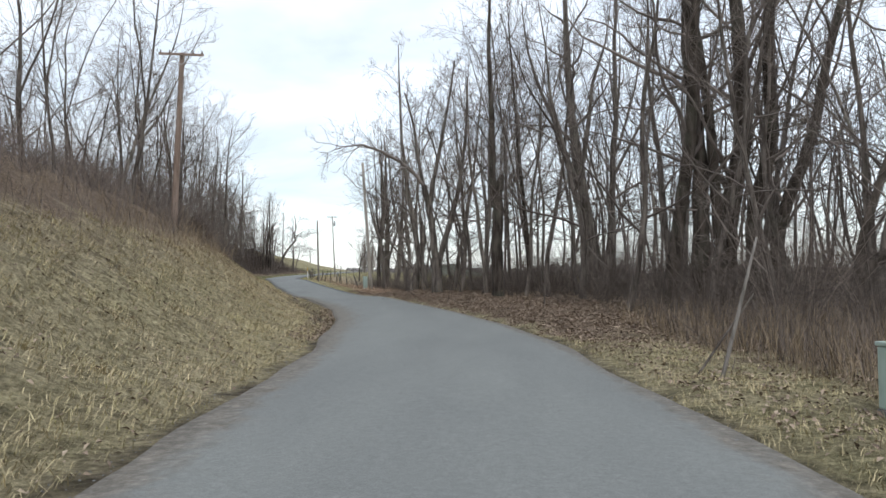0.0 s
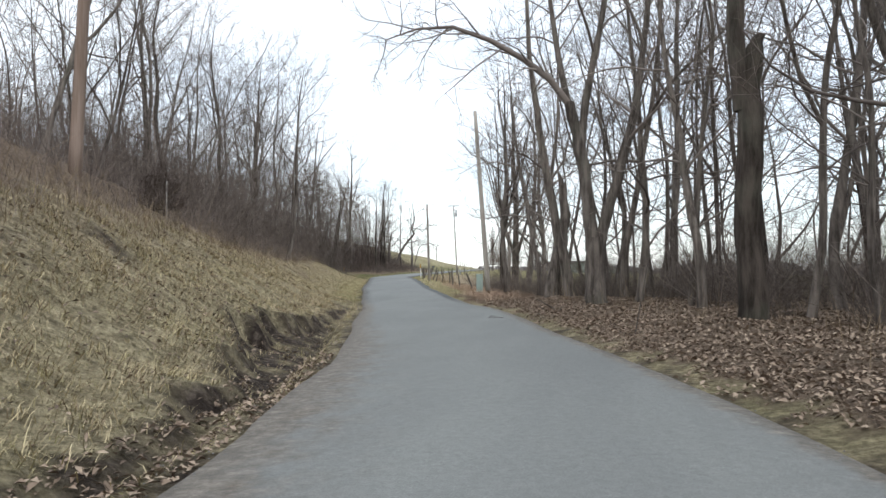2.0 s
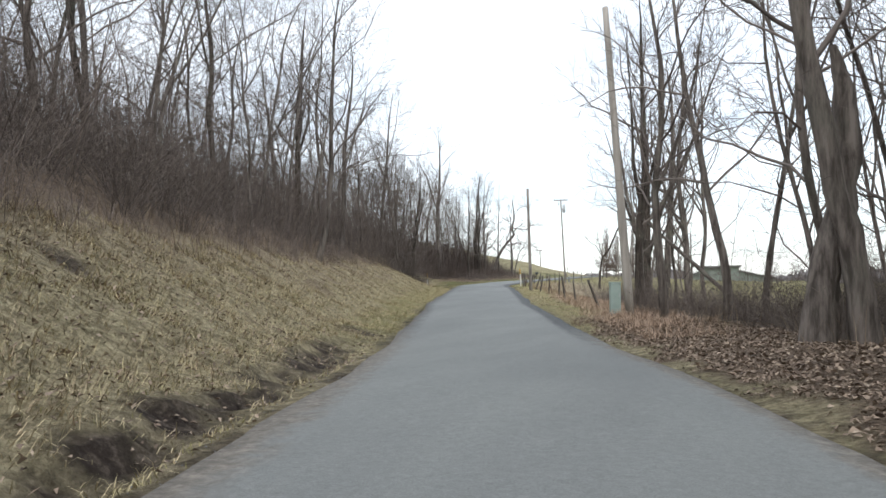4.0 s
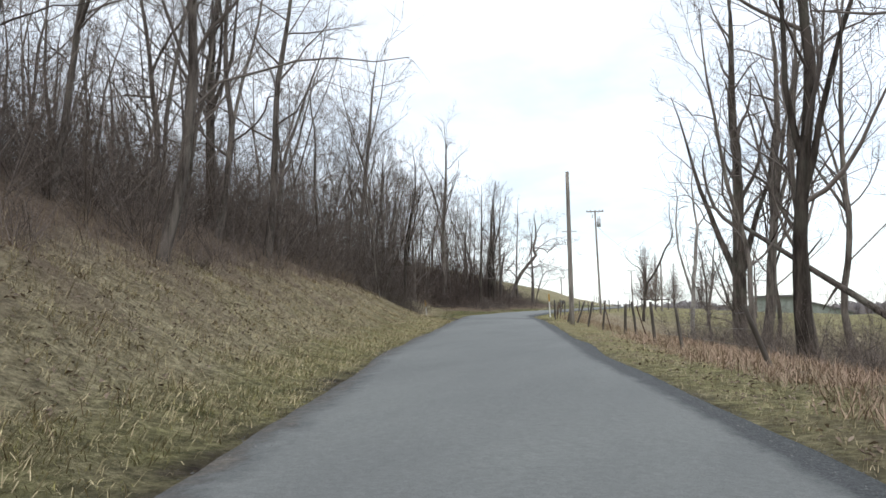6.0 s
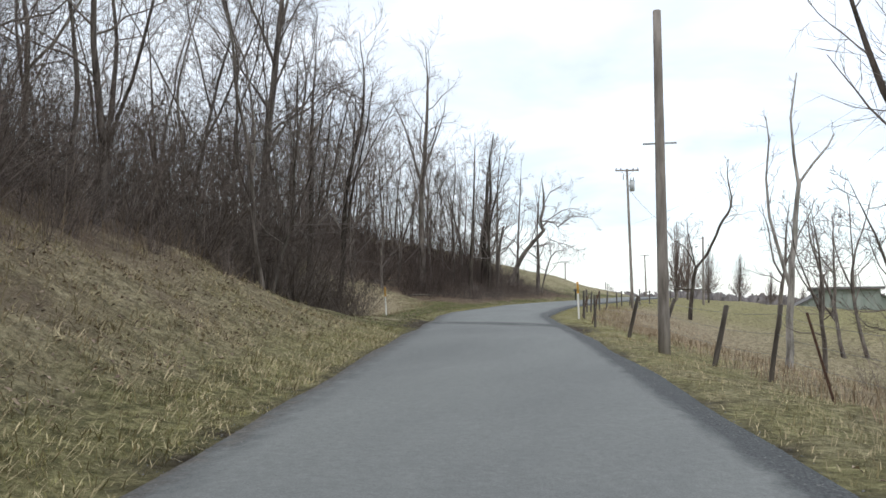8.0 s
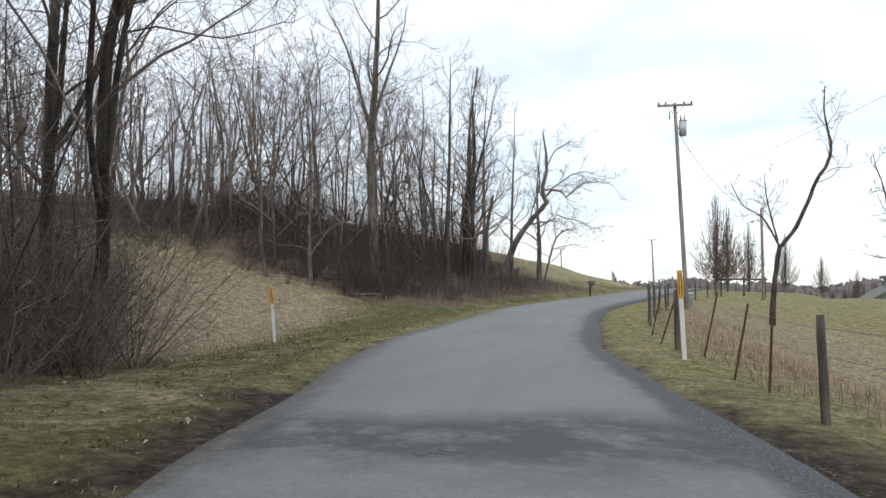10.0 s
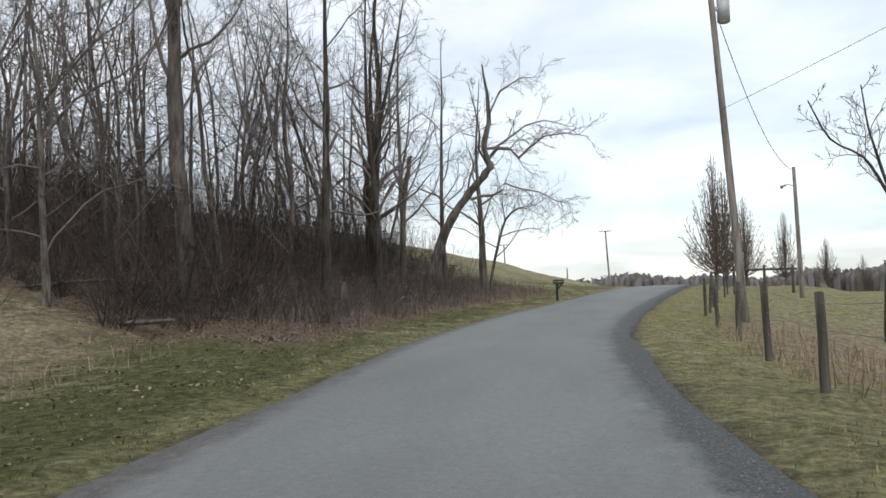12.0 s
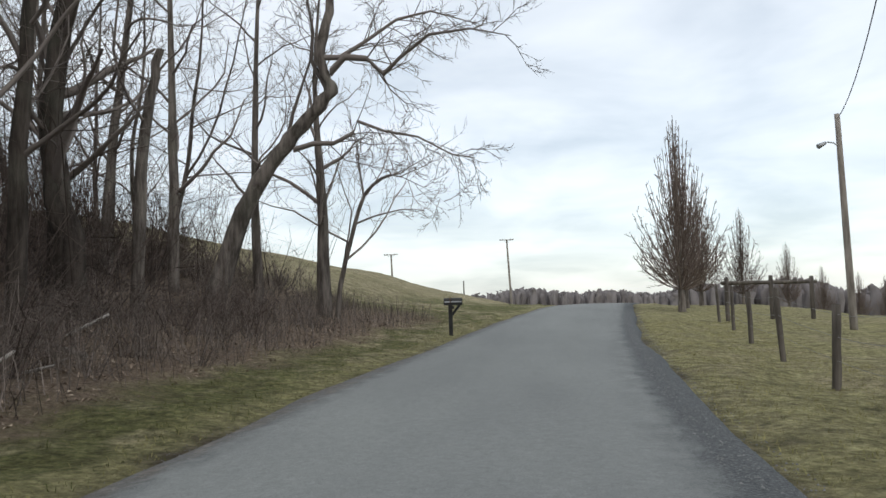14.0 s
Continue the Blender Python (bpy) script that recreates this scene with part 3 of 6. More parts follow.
wash = soft(s, 18, 26) * (1 - soft(s, 34, 42))      # where the ditch has spilled over the asphalt
sand = np.where(d < 0, 1 - soft(-e, 0.05, 0.5 + 0.5 * wash), 1 - soft(-e, 0.0, 0.28)) * first + 0.55 * (1 - first) * (1 - soft(-e, 0.0, 0.2)) * (d < 0)
chip = np.where(d > 0, (1 - first) * (1 - soft(-e, 0.2, 0.42) * (1 - soft(s, 102, 112)) - soft(-e, 0.22, 0.55) * soft(s, 102, 112)), 0.8 * (1 - first) * (1 - soft(-e, 0.1, 0.34)))
for key, values in (("sand", sand), ("chip", np.clip(chip, 0, 1))):
    road_mesh.attributes.new(key, "FLOAT", "POINT").data.foreach_set("value", values.astype(np.float32))
road = tagged(new("road", road_mesh), "narrow lane of weathered grey asphalt with sandy edges", "road", kind="structure")

# ---- the wooded ridge far off ----


def ridge(a0, a1, far, base, tall, seed):
    """A belt of distant bare woods: a rolling mass with many separate uneven crowns."""
    g = np.random.RandomState(seed)
    pieces = []
    n = int((a1 - a0) * far / (0.2 if far > 400 else 0.5))
    for q in range(n):
        a = a0 + (a1 - a0) * g.uniform()
        r = far * g.uniform(0.9, 1.12)
        x, y = -28 - r * math.sin(a), 130 + r * math.cos(a)
        h = tall * (0.9 + 0.09 * math.sin(a * 23 + seed) + 0.07 * math.sin(a * 61)) * g.uniform(0.86, 1.04)
        w = g.uniform(0.9, 2.1)
        t = np.array([0, 0.5, 0.75, 0.88, 0.96, 1.0])
        rad = w * np.array([0.8, 1.0, 1.0, 0.78, 0.45, 0.04]) * g.uniform(0.85, 1.15, 6)
        pts = np.stack([x + 0.6 * w * g.uniform(-1, 1, 6) * t, y + 0.6 * w * g.uniform(-1, 1, 6) * t, base + h * t], -1)
        v, f = tube(pts, rad, 5)
        v = v + g.uniform(-0.45, 0.45, v.shape) * w * 0.4
        pieces.append((v, f))
    return joined(pieces)


for a0, a1, far, base, tall, seed in ((-0.32, 0.14, 420, -2, 15.5, 1), (-1.15, -0.27, 260, -6, 15.5, 2), (-1.9, -1.0, 300, -6, 15, 3)):
    v, f = ridge(a0, a1, far, base, tall, seed)
    tagged(new("far_woods", mesh_of("far_woods", v, f, FAR_WOODS, True)), "distant bare grey-brown woods on a ridge", "woods", kind="stuff")

# ---- bare trees ----


class Grower:
    """Grows one bare tree as tubes: the trunk apart from the crown of limbs, branches and twigs."""

    def __init__(self, seed, twig=0.008):
        self.g = np.random.RandomState(seed)
        self.wood, self.crown, self.twig, self.sub = [], [], twig, 5

    def line(self, start, way, length, n, wander, lift):
        p = [np.asarray(start, float)]
        d = np.asarray(way, float) / np.linalg.norm(way)
        step = length / n
        for _ in range(n):
            d = d + self.g.normal(0, wander, 3) + (0, 0, lift)
            d /= np.linalg.norm(d)
            p.append(p[-1] + d * step)
        return np.array(p)

    def turned(self, way, angle, spin):
        w = np.asarray(way, float) / np.linalg.norm(way)
        u = crossed(w, (0.3, 0.2, 1.0) if abs(w[2]) < 0.9 else (1, 0, 0))
        u /= np.linalg.norm(u)
        v = crossed(w, u)
        return w * math.cos(angle) + (u * math.cos(spin) + v * math.sin(spin)) * math.sin(angle)

    def twigs(self, p, r, count, length, level, up=0.10, lo=0.2):
        """Side shoots along the line p."""
        g = self.g
        for q in range(count):
            f = lo + (1 - lo) * (q + g.uniform(0.1, 0.9)) / count
            k = f * (len(p) - 1)
            a = min(int(k), len(p) - 2)
            at = p[a] + (p[a + 1] - p[a]) * (k - a)
            way = self.turned(p[a + 1] - p[a], g.uniform(0.45, 0.95), g.uniform(0, 6.28))
            long = length * g.uniform(0.6, 1.2) * (1.15 - 0.55 * f)
            rr = max(self.twig, r * 0.45 * (1.05 - 0.5 * f))
            n = 3 if level else 1
            line = self.line(at, way, long, n, 0.24, up)
            self.crown.append(spike(line, np.linspace(rr, self.twig * 0.6, n + 1)))
            if level:
                self.twigs(line, rr, self.sub, long * 0.6, level - 1, up, 0.25)

    def limb(self, start, way, length, r, shoots, lift=0.06, wander=0.2, level=1, n=6):
        p = self.line(start, way, length, n, wander, lift)
        self.crown.append(thirds(*tube(p, r * np.linspace(1, 0.2, n + 1) ** 0.85, 4)))
        self.twigs(p, r * 0.55, shoots, length * 0.5, level)
        return p

    def trunk(self, points, radii, sides=9):
        p, r = np.asarray(points, float), np.asarray(radii, float)
        t = np.linspace(0, 1, 3 * (len(p) - 1) + 1)
        s = np.linspace(0, 1, len(p))
        q = np.stack([np.interp(t, s, p[:, c]) for c in range(3)], -1)
        q[1:-1] = (q[:-2] + 2 * q[1:-1] + q[2:]) / 4
        q[1:-1, :2] += self.g.normal(0, 0.25 * r.mean(), (len(q) - 2, 2)) * 0.5
        rr = np.interp(t, s, r)
        v, f = tube(q, rr, sides)
        v += self.g.normal(0, 1, v.shape) * np.repeat(rr, sides)[:, None] * 0.06
        self.wood.append((v, f))
        return q, rr

    def on_trunk(self, q, rr, lo, hi, count, length, shoots, angle=(0.5, 1.0), level=1, size=0.4, lift=0.06):
        g = self.g
        spin = g.uniform(0, 6.28)
        for c in range(count):
            f = lo + (hi - lo) * (c + g.uniform(0, 0.9)) / count
            k = f * (len(q) - 1)
            a = min(int(k), len(q) - 2)
            at = q[a] + (q[a + 1] - q[a]) * (k - a)
            spin += 2.4 + g.uniform(-0.5, 0.5)
            way = self.turned(q[a + 1] - q[a], g.uniform(*angle), spin)
            long = length * (1.2 - 0.7 * (f - lo) / (hi - lo + 1e-6)) * g.uniform(0.7, 1.2)
            self.limb(at, way, long, max(rr[a] * size * g.uniform(0.6, 1.0), self.twig * 1.6), shoots, lift, level=level)

    def meshes(self, name, bark_stuff, twig_stuff_):
        v, f = joined(self.wood)
        trunk = mesh_of(name + "_trunk", v, f, bark_stuff, True)
        v, f = joined([thirds(*c) for c in self.crown])
        return trunk, mesh_of(name + "_crown", v, f, twig_stuff_, True)


def forest_tree(seed, tall, r, limbs, shoots, level, twig, bare=0.35, spread=0.3, sub=5):
    """A woodland tree: a crooked bole that mostly parts into leaders, with limbs that rise, bend and fray into twigs."""
    t = Grower(seed, twig)
    t.sub = sub
    g = t.g
    n = 8
    way = np.array([*g.normal(0, 0.05, 2), 1.0])
    pts = [np.array([0, 0, -0.4])]
    for k in range(n):
        way = way + np.array([*g.normal(0, 0.13, 2), 0.0])
        way[:2] *= 0.85
        pts.append(pts[-1] + way / np.linalg.norm(way) * (tall + 0.4) / n)
    rad = r * np.array([1.3, 1.0, 0.88, 0.76, 0.62, 0.48, 0.33, 0.18, 0.05])
    q, rr = t.trunk(pts, rad, 8)
    stems = 2 if g.uniform() < 0.3 else 1 if g.uniform() < 0.75 else 0
    spin = g.uniform(0, 6.28)
    for _ in range(stems):
        k = int(len(q) * g.uniform(0.22, 0.5))
        spin += 2.6
        p = t.line(q[k], t.turned(q[k + 1] - q[k], g.uniform(0.3, 0.6), spin), (tall - q[k][2]) * g.uniform(0.75, 0.95), 8, 0.10, 0.10)
        w = np.linspace(rr[k] * 0.72, 0.02, 9)
        t.wood.append(tube(p, w, 6))
        t.on_trunk(p, w, 0.2, 0.98, max(4, int(limbs * 0.55)), tall * spread * 0.8, shoots, angle=(0.4, 1.0), level=level)
    t.on_trunk(q, rr, bare, 0.98, limbs, tall * spread, shoots, angle=(0.6, 1.35), level=level, size=0.5, lift=0.04)
    return t


def plant(name, trunk, crown, place, label, category="tree", group="", turn=0.0, size=1.0, lean=(0.0, 0.0)):
    ob = thing(name, place, label, category, group, turn, lean)
    ob.scale = (size, size, size)
    part("trunk", trunk, None, ob)
    part("crown", crown, None, ob)
    return ob


WOODLAND = []
for seed in range(9):
    t = forest_tree(100 + seed, 12.5 + 0.45 * seed, 0.075 + 0.014 * (seed % 5), 14, 8, 1, 0.0072, 0.1 + 0.05 * (seed % 4), 0.27, 5)
    WOODLAND.append(t.meshes("woodland", BARK, TWIG))
FARTHER, DEEP = [], []
for seed in range(7):
    t = forest_tree(200 + seed, 11.5 + 0.6 * seed, 0.085 + 0.014 * (seed % 4), 11, 7, 1, 0.0095, 0.1 + 0.05 * (seed % 4), 0.27)
    FARTHER.append(t.meshes("farther", BARK_DARK if seed % 3 == 0 else BARK, TWIG))
    t = forest_tree(300 + seed, 11.5 + 0.6 * seed, 0.08 + 0.012 * (seed % 4), 8, 5, 1, 0.012, 0.12 + 0.05 * (seed % 4), 0.27, 3)
    DEEP.append(joined([thirds(*c) for c in t.wood + t.crown]))


def scatter(count, region, gap, seed, tries=40000):
    """Places in a region given by its test, none nearer to another than gap."""
    g = np.random.RandomState(seed)
    x0, x1, y0, y1, test = region
    c = np.c_[g.uniform(x0, x1, tries), g.uniform(y0, y1, tries)]
    _, d, s = along(c[:, 0], c[:, 1])
    c = c[test(np.abs(d) - HALF, s, d < 0, c[:, 0], c[:, 1])]
    kept = np.empty((0, 2))
    for p in c:
        if len(kept) == count:
            break
        if len(kept) == 0 or ((kept - p) ** 2).sum(1).min() > gap * gap:
            kept = np.vstack([kept, p])
    return kept


KEY_SPOTS = []      # where the trees with a character of their own stand


def clear(p, gap=1.6):
    return all((p[0] - x) ** 2 + (p[1] - y) ** 2 > gap * gap for x, y in KEY_SPOTS)


def grow_woods(places, seed, label, group, near, size=(0.8, 1.15)):
    g = random.Random(seed)
    first = {}
    for x, y in places:
        if not clear((x, y)):
            continue
        pick = (near(x, y), g.randrange(63))
        pool = WOODLAND if pick[0] else FARTHER
        trunk, crown = pool[pick[1] % len(pool)]
        key = (pick[0], pick[1] % len(pool))
        turn, scale = g.uniform(0, 360), g.uniform(*size)
        lean = (g.gauss(0, 2.2), g.gauss(0, 2.2))
        place = (x, y, spot(x, y))
        if key in first:
            m = pose(*place, lean[0], lean[1], turn) @ Matrix.Scale(scale, 4)
            ob = copy_thing(first[key], m)
            ob.matrix_basis = m
        else:
            first[key] = plant("tree", trunk, crown, place, label, "tree", group, turn, scale, lean)




def deep_woods(places, seed, label, size):
    """The trees deep in a wood, past counting, in one mesh."""
    g = np.random.RandomState(seed)
    pieces = []
    for x, y in places:
        if not clear((x, y)):
            continue
        v, f = DEEP[g.randint(len(DEEP))]
        a, k = g.uniform(0, 6.28), g.uniform(*size)
        c, s = math.cos(a) * k, math.sin(a) * k
        w = np.c_[v[:, 0] * c - v[:, 1] * s, v[:, 0] * s + v[:, 1] * c, v[:, 2] * k]
        w[:, :2] += w[:, 2:] * g.normal(0, 0.035, 2)
        pieces.append((w + (x, y, spot(x, y)), f))
    v, f = joined(pieces)
    tagged(new("deep_woods", mesh_of("deep_woods", v, f, DEEP_WOOD, True)), label, "woods", kind="stuff")
# ---- trees with a character of their own ----


def across(yaw):
    """The level way to the right of a heading."""
    return np.array([math.cos(radians(yaw)), math.sin(radians(yaw)), 0.0])


def shaped(place, yaw, rows):
    """Points above a place from rows of (metres to the right of the heading, metres ahead of it, height)."""
    r = across(yaw)
    a = np.array([-r[1], r[0], 0.0])
    return np.array([r * o + a * f + (0, 0, h) for o, f, h in rows])


def own_tree(name, t, place, label, bark_stuff, twig_kind=None, group="", size=1.0):
    trunk, crown = t.meshes(name, bark_stuff, twig_kind or TWIG)
    KEY_SPOTS.append(place)
    return plant("tree", trunk, crown, (*place, spot(*place)), label, "tree", group, 0.0, size)


# the forked tree that reaches an arching limb over the road
t = Grower(11, 0.0075)
at = (-2.05, 45.0)
q, r = t.trunk(shaped(at, 9, [(0, 0, -0.4), (0, 0, 0.5), (-0.02, 0, 2.0)]), [0.36, 0.30, 0.28], 12)
p, s = t.trunk(shaped(at, 9, [(-0.1, 0, 1.6), (-0.2, 0, 3.0), (-0.38, 0.1, 4.6), (-0.7, 0.1, 6.1)]), [0.22, 0.20, 0.18, 0.15], 10)
arch = shaped(at, 9, [(-0.7, 0.1, 6.0), (-1.3, 0, 6.8), (-2.1, -0.1, 7.4), (-3.1, -0.4, 7.9), (-4.2, -0.8, 8.2), (-5.2, -1.3, 8.0), (-6.1, -1.6, 7.6)])
t.crown.append(tube(arch, np.linspace(0.13, 0.02, 7), 6))
t.twigs(arch, 0.10, 16, 2.9, 2, 0.05, 0.12)
for rows, rad in (([(-0.38, 0.1, 4.5), (-0.2, 0.2, 6.2), (0.3, 0.4, 8.4), (0.8, 0.6, 11.0), (1.2, 0.9, 13.5)], 0.14),
                  ([(-0.7, 0.1, 5.9), (-1.0, 0.3, 7.5), (-1.2, 0.6, 9.5), (-1.7, 0.8, 11.5)], 0.11),
                  ([(0.1, 0, 1.7), (0.45, 0, 3.0), (1.1, 0, 5.2), (1.5, 0.2, 7.2), (1.8, 0.4, 9.5), (1.9, 0.6, 12.5)], 0.19)):
    p, s = t.trunk(shaped(at, 9, rows), np.linspace(rad, 0.05, len(rows)), 9)
    t.on_trunk(p, s, 0.3, 0.98, 8, 3.6, 8, level=1, size=0.5)
own_tree("forked_tree", t, at, "big grey forked tree with an arching limb over the leaf-strewn verge", BARK)

# the dark broken trunk with a second stem that goes on upwards
t = Grower(12, 0.007)
at = (1.15, 37.6)
q, r = t.trunk(shaped(at, 9, [(0.02, 0, -0.4), (0, 0, 0.4), (-0.05, 0, 2.5), (-0.02, 0, 4.4), (0.1, 0, 5.3), (0.27, 0, 5.75)]), [0.35, 0.28, 0.25, 0.24, 0.2, 0.09], 12)
p, s = t.trunk(shaped(at, 9, [(-0.12, 0, 4.2), (-0.2, 0, 6.0), (-0.22, 0.1, 8.5), (-0.3, 0.2, 11.5), (-0.2, 0.3, 15)]), [0.2, 0.17, 0.14, 0.1, 0.04], 9)
t.on_trunk(p, s, 0.3, 0.98, 9, 3.4, 6, level=1)
own_tree("broken_tree", t, at, "dark thick broken trunk with one stem growing on from it", BARK_DARK)

# the pale leaning tree beside a hollow dark snag
t = Grower(13, 0.007)
at = (-4.0, 54.2)
p, s = t.trunk(shaped(at, 16, [(0.75, 0, -0.4), (0.65, 0, 0.8), (0.3, 0, 2.6), (-0.15, 0, 5.0), (-0.6, 0, 8.0), (-0.9, 0.2, 11.5), (-1.0, 0.3, 17)]), [0.3, 0.24, 0.2, 0.17, 0.13, 0.09, 0.03], 10)
t.on_trunk(p, s, 0.45, 0.98, 11, 3.8, 7, level=2)
p, s = t.trunk(shaped(at, 16, [(0.0, 0.3, -0.3), (0.1, 0.3, 1.0), (0.45, 0.3, 2.4), (0.7, 0.3, 3.6), (0.55, 0.3, 4.6), (0.42, 0.3, 5.3)]), [0.33, 0.28, 0.25, 0.22, 0.17, 0.07], 10)
own_tree("leaning_tree", t, at, "leaning grey tree with a hollow dark stump grown against it", BARK)

for place, rad, tall, seed, label, stuff, fork in (
        ((6.2, 42.7), 0.32, 20, 14, "stout grey tree forking high above the brush", BARK, 5.8),
        ((6.55, 27.0), 0.23, 18, 15, "dark-barked tree leaning a little at the wood's edge", BARK_DARK, 0),
        ((3.55, 49.4), 0.15, 19, 16, "slim dark tree among the brush", BARK_DARK, 0),
        ((0.7, 53.4), 0.15, 18, 17, "slim dark tree among the brush", BARK, 0),
        ((7.7, 44.5), 0.2, 20, 18, "tall grey tree among the brush", BARK, 7),
        ((-7.4, 66.5), 0.14, 13, 19, "slim tree at the end of the wood", BARK, 4),
        ((-39.3, 134.5), 0.23, 18.5, 20, "tall grey tree rising over the rest of the wood", BARK, 8),
        ((-31.9, 85.3), 0.2, 15, 21, "forked tree above the bank", BARK_DARK, 4.0),
        ((-34.6, 104.4), 0.17, 17, 22, "tall leaning tree at the edge of the wood", BARK, 9),
        ((-32.6, 107.2), 0.12, 12, 75, "leaning dark tree in the thicket beside the clearing", BARK_DARK, 3),
        ((-34.2, 108.6), 0.13, 13, 76, "dark tree in the thicket beside the clearing", BARK_DARK, 4),
        ((-33.2, 105.3), 0.10, 11, 77, "slim dark tree in the thicket beside the clearing", BARK, 3),
        ((-28.0, 62.5), 0.14, 15, 23, "tall dark tree on the hillside", BARK, 8),
        ((-24.9, 59.6), 0.12, 14, 24, "slim dark tree on the hillside", BARK_DARK, 0),
        ((-25.3, 67.3), 0.13, 14, 25, "slim dark tree on the hillside", BARK_DARK, 6),
        ((-23.2, 71.9), 0.13, 13, 26, "slim tree leaning towards the road from the bank", BARK, 0),
        ((-27.6, 83.0), 0.14, 14, 27, "slim dark tree on the hillside", BARK, 0),
        ((-11.0, 102.2), 0.36, 21, 28, "thick grey tree with low dark limbs in the pasture", BARK_DARK, 5),
        ((-10.1, 102.6), 0.27, 20, 29, "thick grey tree close beside another in the pasture", BARK, 6.5),
        ((-7.75, 100.0), 0.25, 19, 30, "stout grey tree at the edge of the pasture", BARK, 6),
        ((-9.5, 80.3), 0.2, 17, 74, "dark tree standing close behind leaning fence posts", BARK_DARK, 5),
        ((-10.4, 93.6), 0.12, 16, 70, "slim tree at the edge of the pasture", BARK, 0),
        ((-6.4, 95.5), 0.15, 18, 72, "grey tree at the edge of the pasture", BARK, 7),
        ((-9.6, 104.5), 0.13, 16, 73, "slim tree in the pasture", BARK_DARK, 5)):
    t = Grower(seed, 0.0075)
    g = t.g
    n = 7
    h = np.linspace(-0.4, tall, n)
    sway = np.cumsum(g.normal(0, 0.27, (n, 2)), axis=0)
    sway -= sway[0]
    if seed == 15:
        sway[:, 0] += 0.11 * h
    if seed == 26:
        sway[:, 0] += 0.10 * h
    if seed == 22:
        sway[:, 0] += 0.06 * h
    q, r = t.trunk(np.c_[sway, h], rad * np.array([1.3, 0.98, 0.86, 0.72, 0.55, 0.34, 0.07]), 10)
    if fork:
        for _ in range(2):
            k = int(len(q) * fork / tall) + g.randint(0, 2)
            p = t.line(q[k], t.turned(q[k + 1] - q[k], g.uniform(0.3, 0.55), g.uniform(0, 6.28)), (tall - fork) * 0.75, 8, 0.07, 0.09)
            s = np.linspace(r[k] * 0.58, 0.02, 9)
            t.wood.append(tube(p, s, 8))
            t.on_trunk(p, s, 0.25, 0.98, 7, 3.2, 6, level=1)
    t.on_trunk(q, r, 0.26, 0.98, 16, 4.6, 8, level=1, angle=(0.45, 1.05), size=0.5)
    own_tree("tree", t, place, label, stuff)

# the many-stemmed shaggy clump by the weeds
t = Grower(31, 0.008)
at = (8.4, 26.8)
for k, (o, f, lean, rad) in enumerate(((-0.7, 0, -0.03, 0.26), (0.1, 0.3, 0.05, 0.32), (0.7, -0.1, 0.10, 0.25), (-0.2, -0.5, -0.08, 0.18), (1.2, 0.3, 0.28, 0.2))):
    h = np.linspace(-0.4, 18, 7)
    q, r = t.trunk(np.c_[o + lean * h + t.g.normal(0, 0.22, 7), f + 0.02 * h + t.g.normal(0, 0.22, 7), h], rad * np.array([1.2, 1, 0.9, 0.75, 0.55, 0.35, 0.08]), 10)
    t.on_trunk(q, r, 0.18, 0.97, 14, 4.6, 8, level=1, angle=(0.45, 1.25))
own_tree("clump", t, at, "large many-stemmed dark tree with shaggy bark", BARK_DARK)
t = Grower(32, 0.008)
at = (9.6, 20.5)
p, s = t.trunk(shaped(at, 0, [(-0.2, 0, -0.3), (0, 0, 1.0), (0.5, 0, 1.7), (1.3, 0, 2.0), (2.4, 0, 2.2)]), [0.2, 0.17, 0.15, 0.12, 0.08], 9)
t.on_trunk(p, s, 0.3, 0.95, 9, 3.0, 7, level=2, angle=(0.5, 1.3))
p, s = t.trunk(shaped(at, 0, [(0, 0, 0.9), (0.4, 0.2, 2.6), (1.2, 0.3, 4.6), (1.9, 0.3, 6.8)]), [0.14, 0.12, 0.09, 0.04], 9)
t.on_trunk(p, s, 0.2, 0.95, 9, 3.0, 7, level=2)
own_tree("low_tree", t, at, "low spreading tree with dark drooping limbs over weeds", BARK_DARK)

